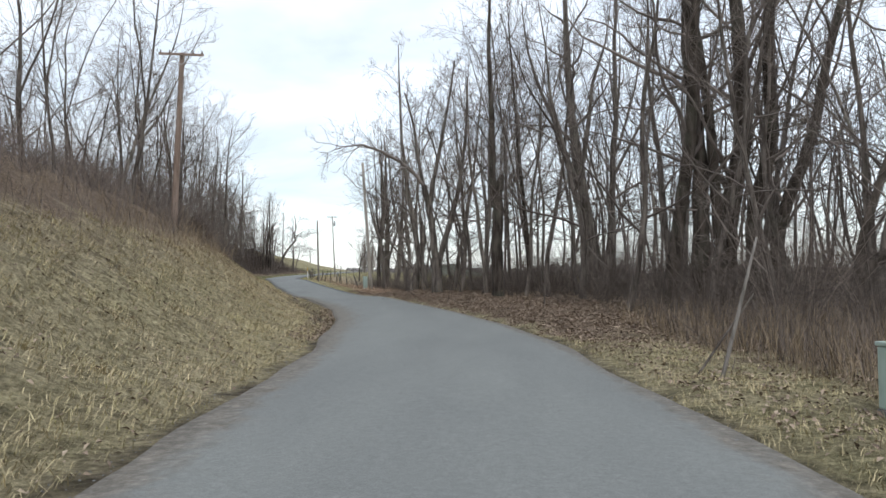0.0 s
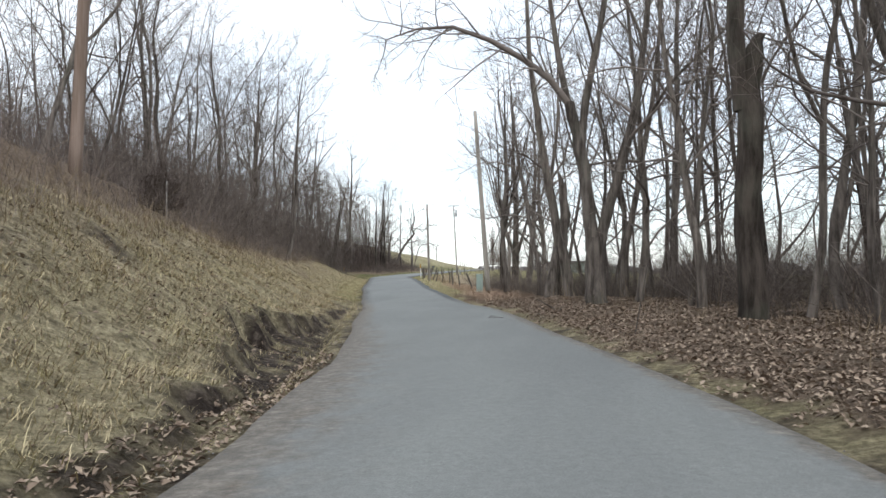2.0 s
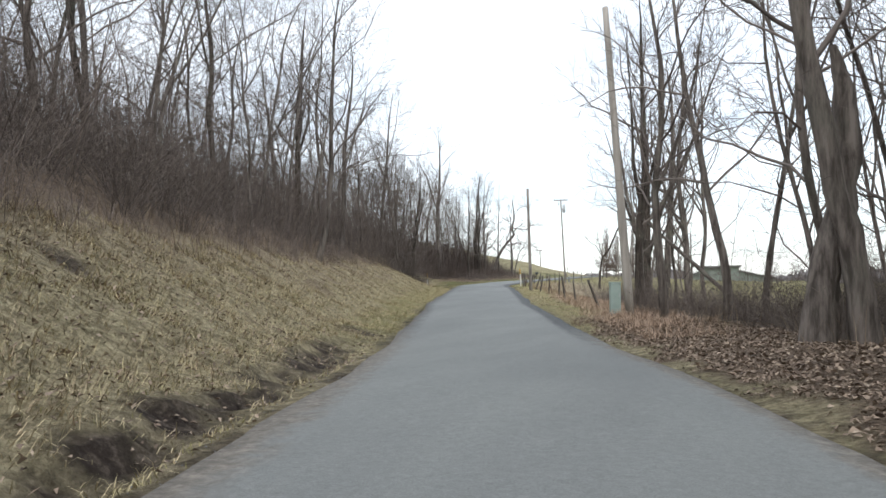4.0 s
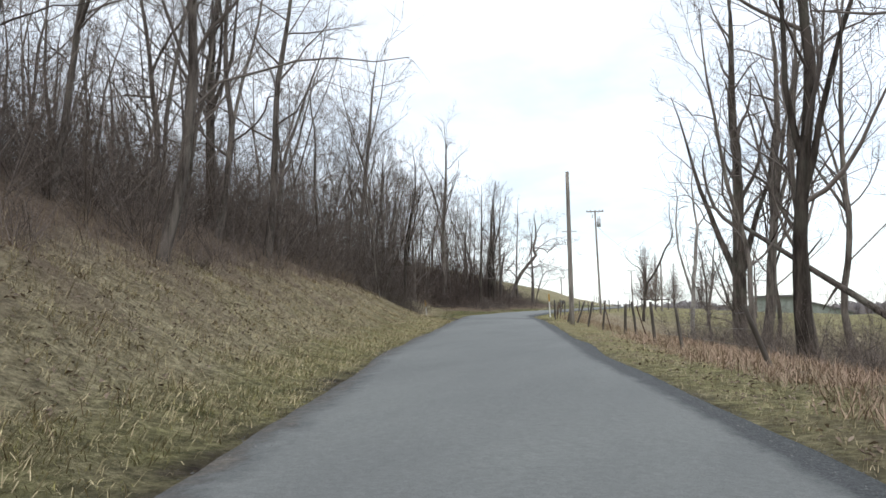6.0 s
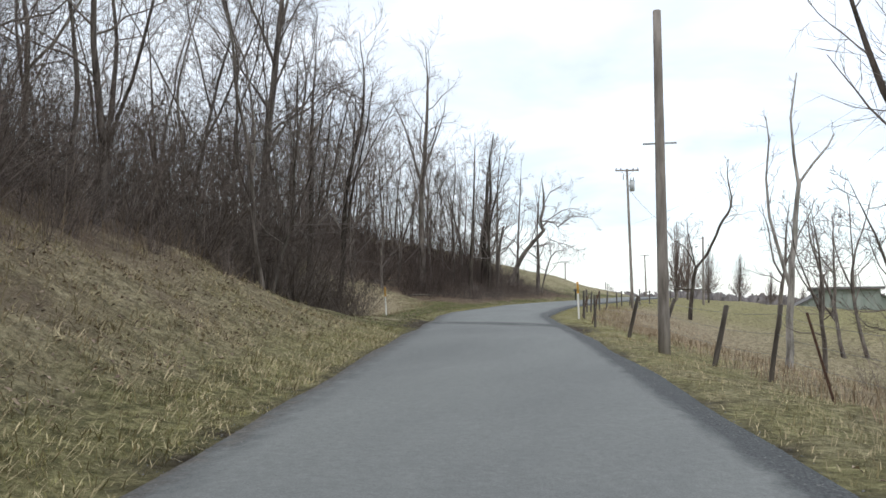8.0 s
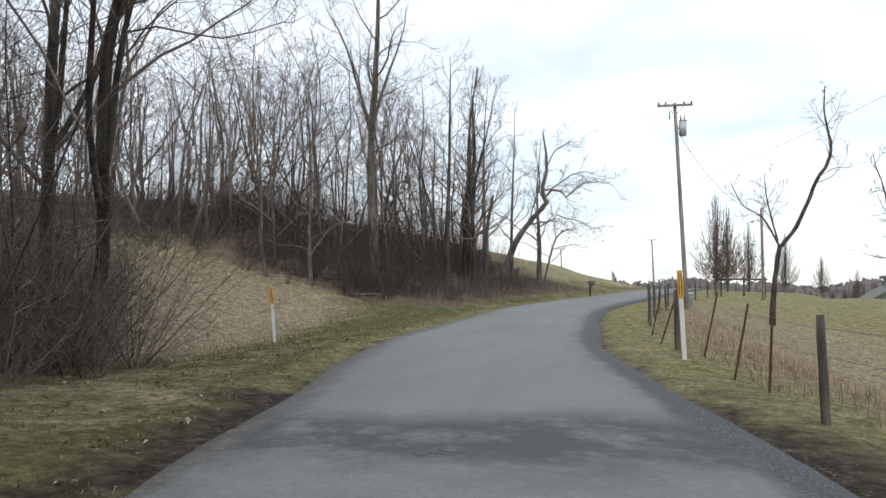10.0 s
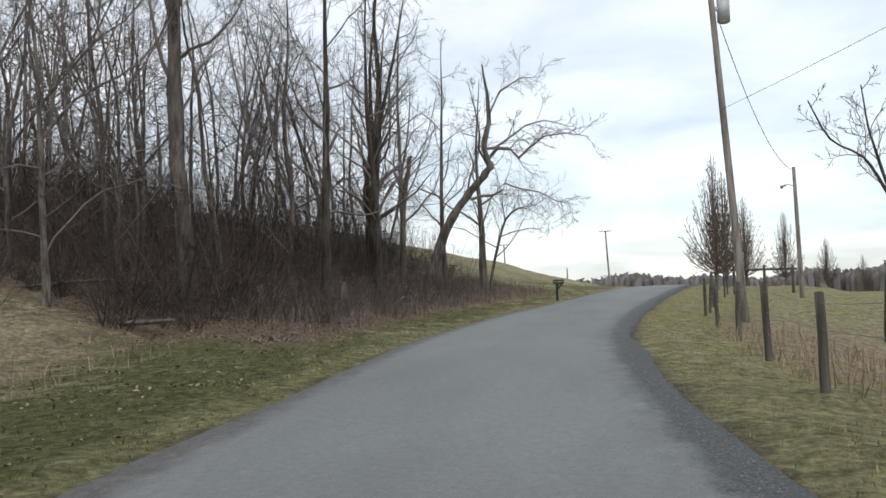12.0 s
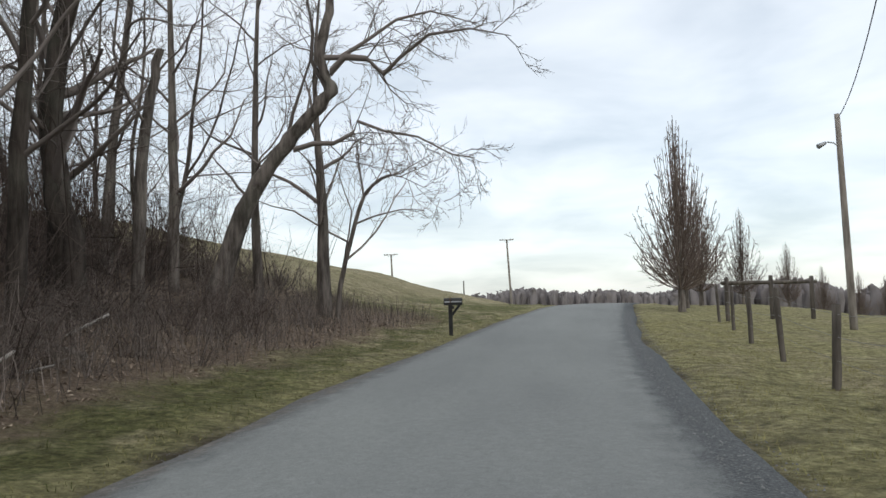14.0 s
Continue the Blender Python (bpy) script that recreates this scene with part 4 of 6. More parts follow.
# the crooked leaning tree at the end of the left wood
t = Grower(33, 0.008)
at = (-36.6, 151.2)
body = shaped(at, 7, [(-0.5, 0, -0.5), (-0.29, 0, 0.75), (0.4, 0, 2.75), (1.09, 0, 3.8), (1.67, 0, 4.55), (2.37, 0, 5.3), (2.76, 0, 5.85), (2.47, 0, 6.2), (2.4, 0, 6.9), (2.71, 0.1, 7.8), (2.6, 0.3, 9.2), (2.4, 0.4, 10.8)])
q, r = t.trunk(body, [0.33, 0.27, 0.235, 0.21, 0.2, 0.19, 0.18, 0.15, 0.14, 0.12, 0.09, 0.03], 10)
for rows, rad, count in (([(2.68, 0, 6.2), (3.05, 0, 6.6), (3.64, -0.1, 6.5), (4.06, -0.2, 6.05), (4.51, -0.3, 6.45), (5.26, -0.5, 6.95), (6.29, -0.7, 7.0), (7.3, -0.8, 6.75)], 0.11, 15),
                         ([(1.7, 0, 4.2), (2.21, 0, 4.35), (2.72, 0.05, 4.35), (3.23, 0.05, 4.6), (3.34, 0, 4.9), (4.03, -0.1, 4.6), (4.9, -0.2, 4.4), (5.75, -0.3, 3.9), (6.33, -0.3, 3.8)], 0.08, 15),
                         ([(2.45, 0, 6.6), (2.9, 0.2, 6.65), (3.5, 0.3, 7.05), (4.4, 0.4, 7.7), (5.3, 0.4, 7.9), (6.6, 0.4, 7.5)], 0.085, 15),
                         ([(2.65, 0.2, 8.2), (3.2, 0.4, 9.4), (4.2, 0.4, 10.0), (5.2, 0.4, 10.0)], 0.06, 10),
                         ([(2.6, 0, 5.7), (2.15, 0.2, 6.6), (2.2, 0.25, 7.4), (2.0, 0.3, 8.6), (1.7, 0.3, 10.0)], 0.07, 9),
                         ([(1.5, 0, 4.3), (1.65, 0.2, 5.2), (2.1, 0.3, 6.6), (2.2, 0.4, 8.0)], 0.06, 7)):
    line = shaped(at, 7, rows)
    t.crown.append(tube(line, np.linspace(rad, 0.012, len(line)), 6))
    t.twigs(line, rad * 0.6, count, 1.9, 2, -0.02, 0.2)
own_tree("crooked_tree", t, at, "crooked leaning tree with a sharp elbow and drooping twigs", BARK)
for place, rows, rad, seed in (((-35.15, 154.9), [(0, 0, -0.4), (0.0, 0, 2), (-0.08, 0, 4.5), (-0.2, 0, 7), (0.1, 0, 11)], 0.2, 34),
                               ((-34.85, 155.2), [(0, 0, -0.4), (0.1, 0, 1.0), (0.38, 0, 2.1), (0.86, 0, 3.8), (1.69, 0, 4.4), (2.73, 0, 3.9), (3.6, 0, 3.2)], 0.10, 35),
                               ((-37.2, 155.0), [(0, 0, -0.4), (-0.1, 0, 3), (-0.05, 0, 6), (0.1, 0, 10), (0.1, 0, 13)], 0.14, 36),
                               ((-38.7, 152.5), [(0, 0, -0.4), (0.0, 0, 3), (-0.05, 0, 6), (-0.1, 0, 10), (0.2, 0, 14)], 0.15, 37),
                               ((-40.4, 152.0), [(0, 0, -0.4), (0.1, 0, 3), (0.5, 0, 6), (0.9, 0, 10), (1.2, 0, 13)], 0.16, 38),
                               ((-37.55, 146.0), [(0, 0, -0.4), (-0.12, 0, 1.6), (-0.5, 0, 3.4), (-0.35, 0, 5.4), (0.1, 0, 8), (-0.2, 0, 11), (0.2, 0, 14)], 0.29, 39),
                               ((-38.3, 146.6), [(0, 0, -0.4), (0.1, 0, 1.8), (-0.15, 0, 3.8), (0.25, 0, 6), (0.1, 0, 9), (0.7, 0, 14)], 0.22, 40),
                               ((-37.3, 147.9), [(0, 0, -0.4), (0.05, 0, 2), (0.12, 0, 3.6), (0.3, 0, 5), (0.5, 0, 5.9)], 0.13, 41),
                               ((-36.6, 137.8), [(0, 0, -0.4), (0.0, 0, 3), (0.1, 0, 6), (0.15, 0, 10), (0.1, 0, 13)], 0.15, 42),
                               ((-36.2, 141.5), [(0, 0, -0.4), (0.05, 0, 3), (-0.2, 0, 6), (-0.3, 0, 9), (-0.1, 0, 13)], 0.14, 43),
                               ((-37.0, 143.5), [(0, 0, -0.4), (0.05, 0, 3), (0.2, 0, 6), (0.9, 0, 9), (1.6, 0, 12.5)], 0.15, 44)):
    t = Grower(seed, 0.0075)
    q, r = t.trunk(shaped(place, 10, rows), rad * np.linspace(1.15, 0.08 if seed != 41 else 0.7, len(rows)), 9)
    t.on_trunk(q, r, 0.22 if seed != 41 else 0.6, 0.98, 15 if seed != 41 else 2, 3.0, 7, level=1, angle=(0.5, 1.2), size=0.5)
    own_tree("tree", t, place, "broken pale snag among the trees" if seed == 41 else "thick dark tree with shaggy bark at the edge of the wood" if seed in (39, 40) else "slim grey tree at the edge of the wood", BARK_DARK if 39 <= seed != 41 else BARK, None)

# trees in the pasture
t = Grower(50, 0.014)
at = (-14.5, 122.0)
q, r = t.trunk(shaped(at, 20, [(0, 0, -0.5), (0.05, 0, 2), (0.1, 0, 5), (0.3, 0, 9), (0.75, 0, 13.0)]), [0.32, 0.24, 0.2, 0.17, 0.13], 12)
for rows, rad in (([(0.7, 0, 12.6), (0.4, 0, 14.5), (0.2, 0, 17), (0.7, 0.2, 20)], 0.12), ([(0.75, 0, 12.8), (1.6, 0, 14.0), (2.6, 0, 15.2), (3.0, 0, 16)], 0.09)):
    p = shaped(at, 20, rows)
    t.wood.append(tube(p, np.linspace(rad, 0.04, len(p)), 8))
    t.twigs(p, 0.05, 4, 1.6, 1, 0.05, 0.4)
p = shaped(at, 20, [(0.1, 0, 6.0), (-0.5, 0, 8.0), (-1.2, 0, 10.5), (-1.4, 0, 13), (-1.2, 0, 15.5), (-1.4, 0, 17)])
t.wood.append(tube(p, np.linspace(0.13, 0.03, 6), 8))
t.twigs(p, 0.07, 7, 2.4, 1, 0.06, 0.4)
own_tree("pale_tree", t, at, "dead pale-barked tree with broken limbs in the pasture", BARK_PALE, size=0.8)
t = Grower(51, 0.009)
at = (-19.75, 140.4)
q, r = t.trunk(shaped(at, 14, [(-0.45, 0, -0.5), (-0.42, 0, 0.5), (-0.3, 0, 1.9), (-0.1, 0, 3.4), (0.0, 0, 4.1)]), [0.19, 0.155, 0.135, 0.125, 0.12], 9)
p, s = t.trunk(shaped(at, 14, [(0.0, 0, 4.0), (0.25, 0, 4.25), (0.85, 0, 5.05), (1.3, 0, 6.05), (1.85, 0, 7.45), (2.5, 0, 8.3), (2.62, 0, 9.3), (2.3, 0.1, 10.8), (2.4, 0.2, 12.2)]), [0.12, 0.11, 0.105, 0.1, 0.09, 0.08, 0.065, 0.045, 0.02], 8)
t.on_trunk(p, s, 0.45, 0.98, 10, 2.3, 5, level=1)
for rows, rad in (([(0.0, 0, 4.0), (-0.35, 0, 4.7), (-0.85, 0, 5.6), (-1.8, 0.1, 6.05), (-2.35, 0.1, 7.3)], 0.06), ([(-0.1, 0, 4.3), (-0.3, 0.2, 5.4), (-0.5, 0.3, 6.4), (-0.6, 0.4, 7.8)], 0.055)):
    p, s = t.trunk(shaped(at, 14, rows), np.linspace(rad, 0.018, len(rows)), 7)
    t.on_trunk(p, s, 0.2, 0.98, 8, 1.7, 5, level=1)
own_tree("crooked_pasture_tree", t, at, "small crooked tree with a long bent limb beside the fence", BARK_DARK)
for place, tall, rad, seed in (((-14.0, 142), 10.5, 0.16, 52), ((-10.75, 132.2), 10, 0.12, 53), ((-13.0, 120), 9, 0.12, 54), ((-9.3, 132.9), 11, 0.12, 55), ((-9.5, 150), 9, 0.14, 56), ((-10.5, 110), 9, 0.11, 58)):
    t = forest_tree(seed, tall, rad, 11, 5, 1, 0.011, 0.3, 0.24)
    own_tree("tree", t, place, "slim bare tree standing in the pasture", BARK)


def pear_tree(seed, tall):
    """A teardrop-shaped ornamental tree: many limbs sweep up and out from a short trunk."""
    t = Grower(seed, 0.013)
    t.sub = 4
    g = t.g
    q, r = t.trunk([(0, 0, -0.3), (0, 0, 1.0), (0.05, 0, tall * 0.4), (0, 0.05, tall * 0.75), (0, 0, tall)], [0.17, 0.13, 0.07, 0.03, 0.01], 9)
    count = 112
    for k in range(count):
        end = 0.24 + 0.74 * (k + g.uniform()) / count
        reach = tall * 0.235 * np.interp(end, [0.2, 0.3, 0.42, 0.6, 0.8, 1.0], [0.9, 1.05, 1.0, 0.72, 0.4, 0.04])
        reach *= g.uniform(0.88, 1.05) if k % 3 else g.uniform(0.3, 0.75)
        low = max(0.11, end * 0.52 - 0.08 + g.uniform(-0.04, 0.05))
        a = 2.4 * k + g.uniform(-0.4, 0.4)
        d = np.array([math.cos(a), math.sin(a), 0])
        u = np.linspace(0, 1, 6)[:, None]
        p = np.array([0, 0, low * tall]) + d * reach * u ** 0.75 + np.array([0, 0, (end - low) * tall]) * u ** 1.2 + g.normal(0, 0.035, (6, 3)) * u
        t.crown.append(tube(p, np.linspace(0.03 * (1.2 - end), 0.010, 6), 4))
        t.twigs(p, 0.02, 6, tall * 0.095 * (1.3 - end), 1, 0.16, 0.2)
    return t


pears = [pear_tree(60 + k, 8.2).meshes("pear", BARK, TWIG_RED) for k in range(3)]
for k, (x, y, tall) in enumerate(((-22.84, 167.2, 8.6), (-21.9, 171.5, 7.8), (-19.9, 178.4, 7.0), (-16.3, 184.0, 6.2), (-12.6, 187.4, 4.6), (-8.4, 193.6, 4.1), (-4.6, 197, 4.0), (-1.5, 200, 4.0))):
    KEY_SPOTS.append((x, y))
    ob = plant("pear_tree", *pears[k % 3], (x, y, spot(x, y)), "bare teardrop-shaped ornamental tree with reddish-grey twigs on the grass", "tree", "ornamental trees along the drive", 67.0 * k, tall / 8.2)

# ---- the woods ----
HILLSIDE = scatter(112, (-60, -6, 12, 112, lambda e, s, left, x, y: left & (e > 6.5 - 2.5 * (s > 97)) & (e < 30) & (s < 109) & ~((s < 58) & (np.sin(x * 12.9 + y * 78.2) > -0.45)) & ~((s < 78) & (e > 11) & (np.cos(x * 9.1 + y * 33.3) > -0.2))), 1.9, 1)
BEND_WOOD = scatter(120, (-80, -34, 128, 168, lambda e, s, left, x, y: left & (e > 6.0 + 2.5 * np.maximum(0, s - 146) / 8) & (e < 44) & (s > 129 + 0.17 * e) & (s < 157)), 1.5, 2)
RIGHT_WOOD = scatter(160, (-14, 34, 16, 70, lambda e, s, left, x, y: ~left & (e > 4.2) & (e < 32) & (s > 16) & (s < 69)), 1.7, 3)


def split(places, reach):
    """The places near the road and those deeper in."""
    e = np.abs(along(places[:, 0], places[:, 1])[1]) - HALF
    return places[e <= reach], places[e > reach]


near_hill, deep_hill = split(HILLSIDE, 16)
near_bend, deep_bend = split(BEND_WOOD, 15)
near_right, deep_right = split(RIGHT_WOOD, 13)
deep_woods(deep_hill, 91, "slim bare grey-brown trees higher on the hillside", (0.8, 1.1))
deep_woods(deep_bend, 92, "slim bare trees deep in the wood by the bend", (0.75, 1.05))
deep_woods(deep_right, 93, "slim bare trees deep in the wood beside the lane", (0.8, 1.15))
deep_woods(scatter(72, (-80, -34, 96, 140, lambda e, s, left, x, y: left & (e > 25) & (e < 46) & (s < 137)), 1.7, 4), 94, "slim bare trees on the slope above the clearing", (0.75, 1.05))
grow_woods(near_hill, 1,
           "slim bare grey-brown tree on the brushy hillside", "trees on the hillside", lambda x, y: along([x], [y])[1][0] > -17, (0.72, 1.05))
grow_woods(near_bend, 2,
           "slim bare tree in the dense wood", "trees of the wood by the bend", lambda x, y: along([x], [y])[1][0] > -15, (0.62, 0.95))
grow_woods(near_right, 3,
           "slim bare tree rising from brown brush", "trees of the wood beside the lane", lambda x, y: along([x], [y])[1][0] < 16, (0.82, 1.2))
grow_woods(scatter(13, (-54, -26, 92, 122, lambda e, s, left, x, y: left & (e > 3.9) & (e < 13) & (s > 99) & (s < 103.8 + 1.4 * e)), 1.2, 7), 7,
           "crooked dark tree in the tangle at the end of the bank", "trees at the end of the bank", lambda x, y: True, (0.5, 0.85))

# ---- brush ----


def thicket(name, count, region, tall, thick, seed, label, shoots=8, lean=0.22, material=None, category="brush", fans=True):
    """Many thin leafless stems with side shoots, in one mesh."""
    g = np.random.RandomState(seed)
    x0, x1, y0, y1, test = region
    c = np.c_[g.uniform(x0, x1, 90000), g.uniform(y0, y1, 90000)]
    c = c[np.clip(0.75 + 0.6 * waves(c[:, 0], c[:, 1], 2.6, seed), 0.12, 1) > g.uniform(0, 1, len(c))]
    _, d, s = along(c[:, 0], c[:, 1])
    c = c[test(np.abs(d) - HALF, s, d < 0)]
    if fans:
        # stems spring in fans from shared stools, so that the brush stands in rounded bushes
        stools = c[:max(1, count // 14)]
        pick = g.randint(len(stools), size=count)
        fan = g.normal(0, 1, (count, 2)) * 0.55
        c = stools[pick] + 0.16 * fan
        size = g.uniform(0.55, 1.15, len(stools))[pick]
    else:
        c = c[:count]
        fan, size = 0.0, 1.0
    n = len(c)
    h = size * g.uniform(*tall, n) * (0.8 + 0.3 * waves(c[:, 0], c[:, 1], 4.0, seed + 1))
    foot = np.c_[c, land(c[:, 0], c[:, 1]) - 0.06]
    way = np.c_[fan + g.normal(0, lean * 0.6 if fans else lean, (n, 2)), np.ones(n)]
    p = [foot]
    for k in range(3):
        way = way + np.c_[g.normal(0, 0.22, (n, 2)), np.full(n, -0.02)]
        p.append(p[-1] + way / np.linalg.norm(way, axis=1)[:, None] * (h / 3)[:, None])
    r = g.uniform(*thick, n)
    a = np.arange(3) * 2.094
    ring = np.c_[np.cos(a), np.sin(a), np.zeros(3)]
    v = np.concatenate([p[k][:, None] + ring[None] * (r * w)[:, None, None] for k, w in ((0, 1), (2, 0.6))] + [p[3][:, None]], 1).reshape(-1, 3)
    b = np.arange(n)[:, None] * 7
    f = [b + t for j in range(3) for t in ((j, (j + 1) % 3, 3 + (j + 1) % 3), (j, 3 + (j + 1) % 3, 3 + j))]
    f += [b + t for t in ((3, 4, 6), (4, 5, 6), (5, 3, 6))]
    verts, faces, total = [v], [np.concatenate(f)], len(v)
    for _ in range(shoots):
        u = g.uniform(0.15, 0.98, n) * 3
        k = np.minimum(u.astype(int), 2)
        q = np.stack(p)
        at = q[k, np.arange(n)] + (q[k + 1, np.arange(n)] - q[k, np.arange(n)]) * (u - k)[:, None]
        out = g.normal(0, 1, (n, 3)) * (1, 1, 0.45) + (0, 0, 0.55)
        out /= np.linalg.norm(out, axis=1)[:, None]
        tip = at + out * (h * g.uniform(0.14, 0.42, n))[:, None]
        side = g.normal(0, 1, (n, 2, 3))
        side /= np.linalg.norm(side, axis=2)[:, :, None]
        w = (r * 0.5)[:, None]
        verts.append(np.stack([at + side[:, 0] * w, at + side[:, 1] * w, at - (side[:, 0] + side[:, 1]) * w * 0.7, tip], 1).reshape(-1, 3))
        b = np.arange(n)[:, None] * 4 + total
        faces.append(np.concatenate([b + (0, 1, 3), b + (1, 2, 3)]))
        total += 4 * n
    me = mesh_of(name, np.concatenate(verts), np.concatenate(faces).astype(np.int32), material or BRUSH)
    return tagged(new(name, me), label, category, kind="stuff")


LEFT, RIGHT_SIDE, BEND = (-60, -5, 6, 112), (-16, 42, 6, 72), (-72, -33, 126, 166)


def crest(s):
    """How far from the lane the brush on the bank begins."""
    return np.interp(s, [0, 20, 30, 60, 75, 95], [6.0, 5.9, 5.1, 4.9, 4.5, 4.3])


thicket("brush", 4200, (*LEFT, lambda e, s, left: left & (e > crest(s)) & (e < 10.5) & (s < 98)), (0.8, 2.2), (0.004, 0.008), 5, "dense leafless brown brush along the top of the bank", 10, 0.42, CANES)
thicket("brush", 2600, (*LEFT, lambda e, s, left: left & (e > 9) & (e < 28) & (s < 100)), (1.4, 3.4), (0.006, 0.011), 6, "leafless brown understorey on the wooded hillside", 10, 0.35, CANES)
thicket("brush", 5600, (*LEFT, lambda e, s, left: left & (e > crest(s) + 0.8) & (e < 15) & (s > 50) & (s < 100)), (2.4, 6.2), (0.006, 0.011), 16, "tall hazy thicket of leafless bushes on the hillside", 12, 0.4)
thicket("brush", 5800, (*RIGHT_SIDE, lambda e, s, left: ~left & (e > np.interp(s, [12, 24, 32, 58, 64], [2.8, 3.2, 4.6, 4.6, 3.0])) & (e < 14) & (s > 12) & (s < 66)), (0.9, 3.4), (0.004, 0.008), 7, "low leafless brown brush under the trees", 9, 0.6)
thicket("brush", 1800, (*RIGHT_SIDE, lambda e, s, left: ~left & (e > np.interp(s, [50, 58], [5.0, 3.0])) & (e < 11) & (s > 44) & (s < 69)), (0.9, 2.6), (0.005, 0.010), 10, "thick leafless brown brush at the end of the wood", 10, 0.4)
thicket("brush", 5200, (*RIGHT_SIDE, lambda e, s, left: ~left & (e > 5) & (e < 30) & (s > 14) & (s < 71)), (2.4, 6.4), (0.008, 0.015), 17, "tall leafless bushes among the trees", 10, 0.3)
thicket("brush", 4200, (*BEND, lambda e, s, left: left & (e > 2.6 + 0.25 * np.maximum(0, s - 148)) & (e < 10) & (s > np.maximum(137.5 - 0.75 * e, 130 + 0.22 * e)) & (s < 160)), (0.5, 1.5), (0.005, 0.009), 8, "dense leafless brown brush at the foot of the wood", 9, 0.45)
# the shade among these packed stems comes from their darker colour
thicket("brush", 5000, (*BEND, lambda e, s, left: left & (e > 5.5 + 0.5 * np.maximum(0, s - 146)) & (e < 30) & (s > 128.8 + 0.17 * e) & (s < 157)), (1.5, 4.8), (0.008, 0.013), 23, "leafless brush in the wood, darkened in colour for thicket shade", 9, 0.4, DARK_SHADED_BRUSH)
thicket("brush", 2800, (*BEND, lambda e, s, left: left & (e > 3.6) & (e < 15) & (s > 133) & (s < 149.5)), (0.8, 2.4), (0.006, 0.012), 25, "tangle of brush and vines under the trees, with shade in its colour", 11, 0.4, DARK_SHADED_BRUSH)
thicket("weeds", 240, (*LEFT, lambda e, s, left: left & (e > crest(s) - 0.9) & (e < crest(s) + 1.2) & (s > 12) & (s < 46)), (0.5, 1.7), (0.004, 0.008), 26, "pale dead canes standing along the top of the bank", 4, 0.5, STRAW, "weeds", fans=False)
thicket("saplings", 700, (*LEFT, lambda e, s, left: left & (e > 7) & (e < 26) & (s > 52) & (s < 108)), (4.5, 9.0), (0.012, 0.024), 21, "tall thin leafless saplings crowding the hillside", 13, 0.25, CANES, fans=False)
thicket("saplings", 1150, (*BEND, lambda e, s, left: left & (e > 6 + 0.7 * np.maximum(0, s - 146)) & (e < 30) & (s > 130.5 + 0.22 * e) & (s < 155)), (2.5, 7.0), (0.011, 0.022), 22, "thin leafless saplings in the wood, with thicket shade in their colour", 13, 0.28, DARK_SHADED_BRUSH, fans=False)
thicket("brush", 3000, (-14, 4, 68, 108, lambda e, s, left: ~left & (e > 4.6) & (e < 12) & (s > 72) & (s < 100)), (1.0, 3.6), (0.005, 0.010), 11, "dark leafless brush under the pasture trees")
thicket("saplings", 240, (-52, -34, 146, 168, lambda e, s, left: left & (e > 7.5) & (e < 17) & (s > 150) & (s < 163)), (2.2, 5.6), (0.010, 0.020), 27, "slim saplings below the open hillside, with shade in their colour", 13, 0.3, DARK_SHADED_BRUSH, fans=False)
thicket("brush", 900, (-52, -34, 146, 168, lambda e, s, left: left & (e > 6.5) & (e < 15) & (s > 150) & (s < 161)), (0.7, 2.2), (0.006, 0.012), 28, "leafless brush below the open hillside", 10, 0.4)
thicket("brush", 1700, (-76, -36, 104, 140, lambda e, s, left: left & (e > 25) & (e < 40) & (s > 104) & (s < 136)), (1.4, 4.0), (0.010, 0.018), 20, "leafless bushes above the clearing", 9, 0.3)
thicket("saplings", 760, (-54, -26, 88, 122, lambda e, s, left: left & (e > 3.7) & (e < 13) & (s > 98) & (s < 103.8 + 1.4 * e)), (3.0, 9.0), (0.008, 0.018), 24, "tall thin leafless saplings at the end of the bank", 15, 0.28, fans=False)
thicket("brush", 4400, (-54, -26, 88, 122, lambda e, s, left: left & (e > np.interp(s, [97, 101, 105], [4.8, 4.0, 2.9])) & (e < 13) & (s > 97) & (s < 104.3 + 1.4 * e)), (1.2, 5.6), (0.005, 0.010), 9, "tangled leafless thicket at the end of the bank", 11, 0.35)



def round_bush(place, wide, tall, seed, label):
    """One rounded leafless bush: hundreds of fine forked stems from one stool, under a dome of crossing twigs."""
    g = np.random.RandomState(seed)
    ob = thing("bush", (*place, spot(*place)), label, "bush")
    stems, twigs = [], []
    for _ in range(90):
        a, b = g.uniform(0, 6.28), math.acos(g.uniform(0.05, 1.0))
        end = np.array([wide * math.sin(b) * math.cos(a), wide * math.sin(b) * math.sin(a), 0.15 + tall * math.cos(b)]) * g.uniform(0.75, 1.0)
        mid = end * 0.5 + g.normal(0, 0.07, 3) + (0, 0, 0.08)
        stems.append(spike([(0.12 * math.cos(a), 0.12 * math.sin(a), -0.1), tuple(mid), tuple(end)], [0.012, 0.007, 0.003]))
        for _ in range(26):
            at = mid + (end - mid) * g.uniform(0, 1)
            w = g.normal(0, 1, 3)
            twigs.append(spike([tuple(at), tuple(at + w / np.linalg.norm(w) * g.uniform(0.15, 0.4))], [0.005, 0.002]))
    part("stems", mesh_of("bush_stems", *joined(stems), DARK_SHADED_BRUSH), None, ob)
    part("twigs", mesh_of("bush_twigs", *joined(twigs), DARK_SHADED_BRUSH), None, ob)
    return ob


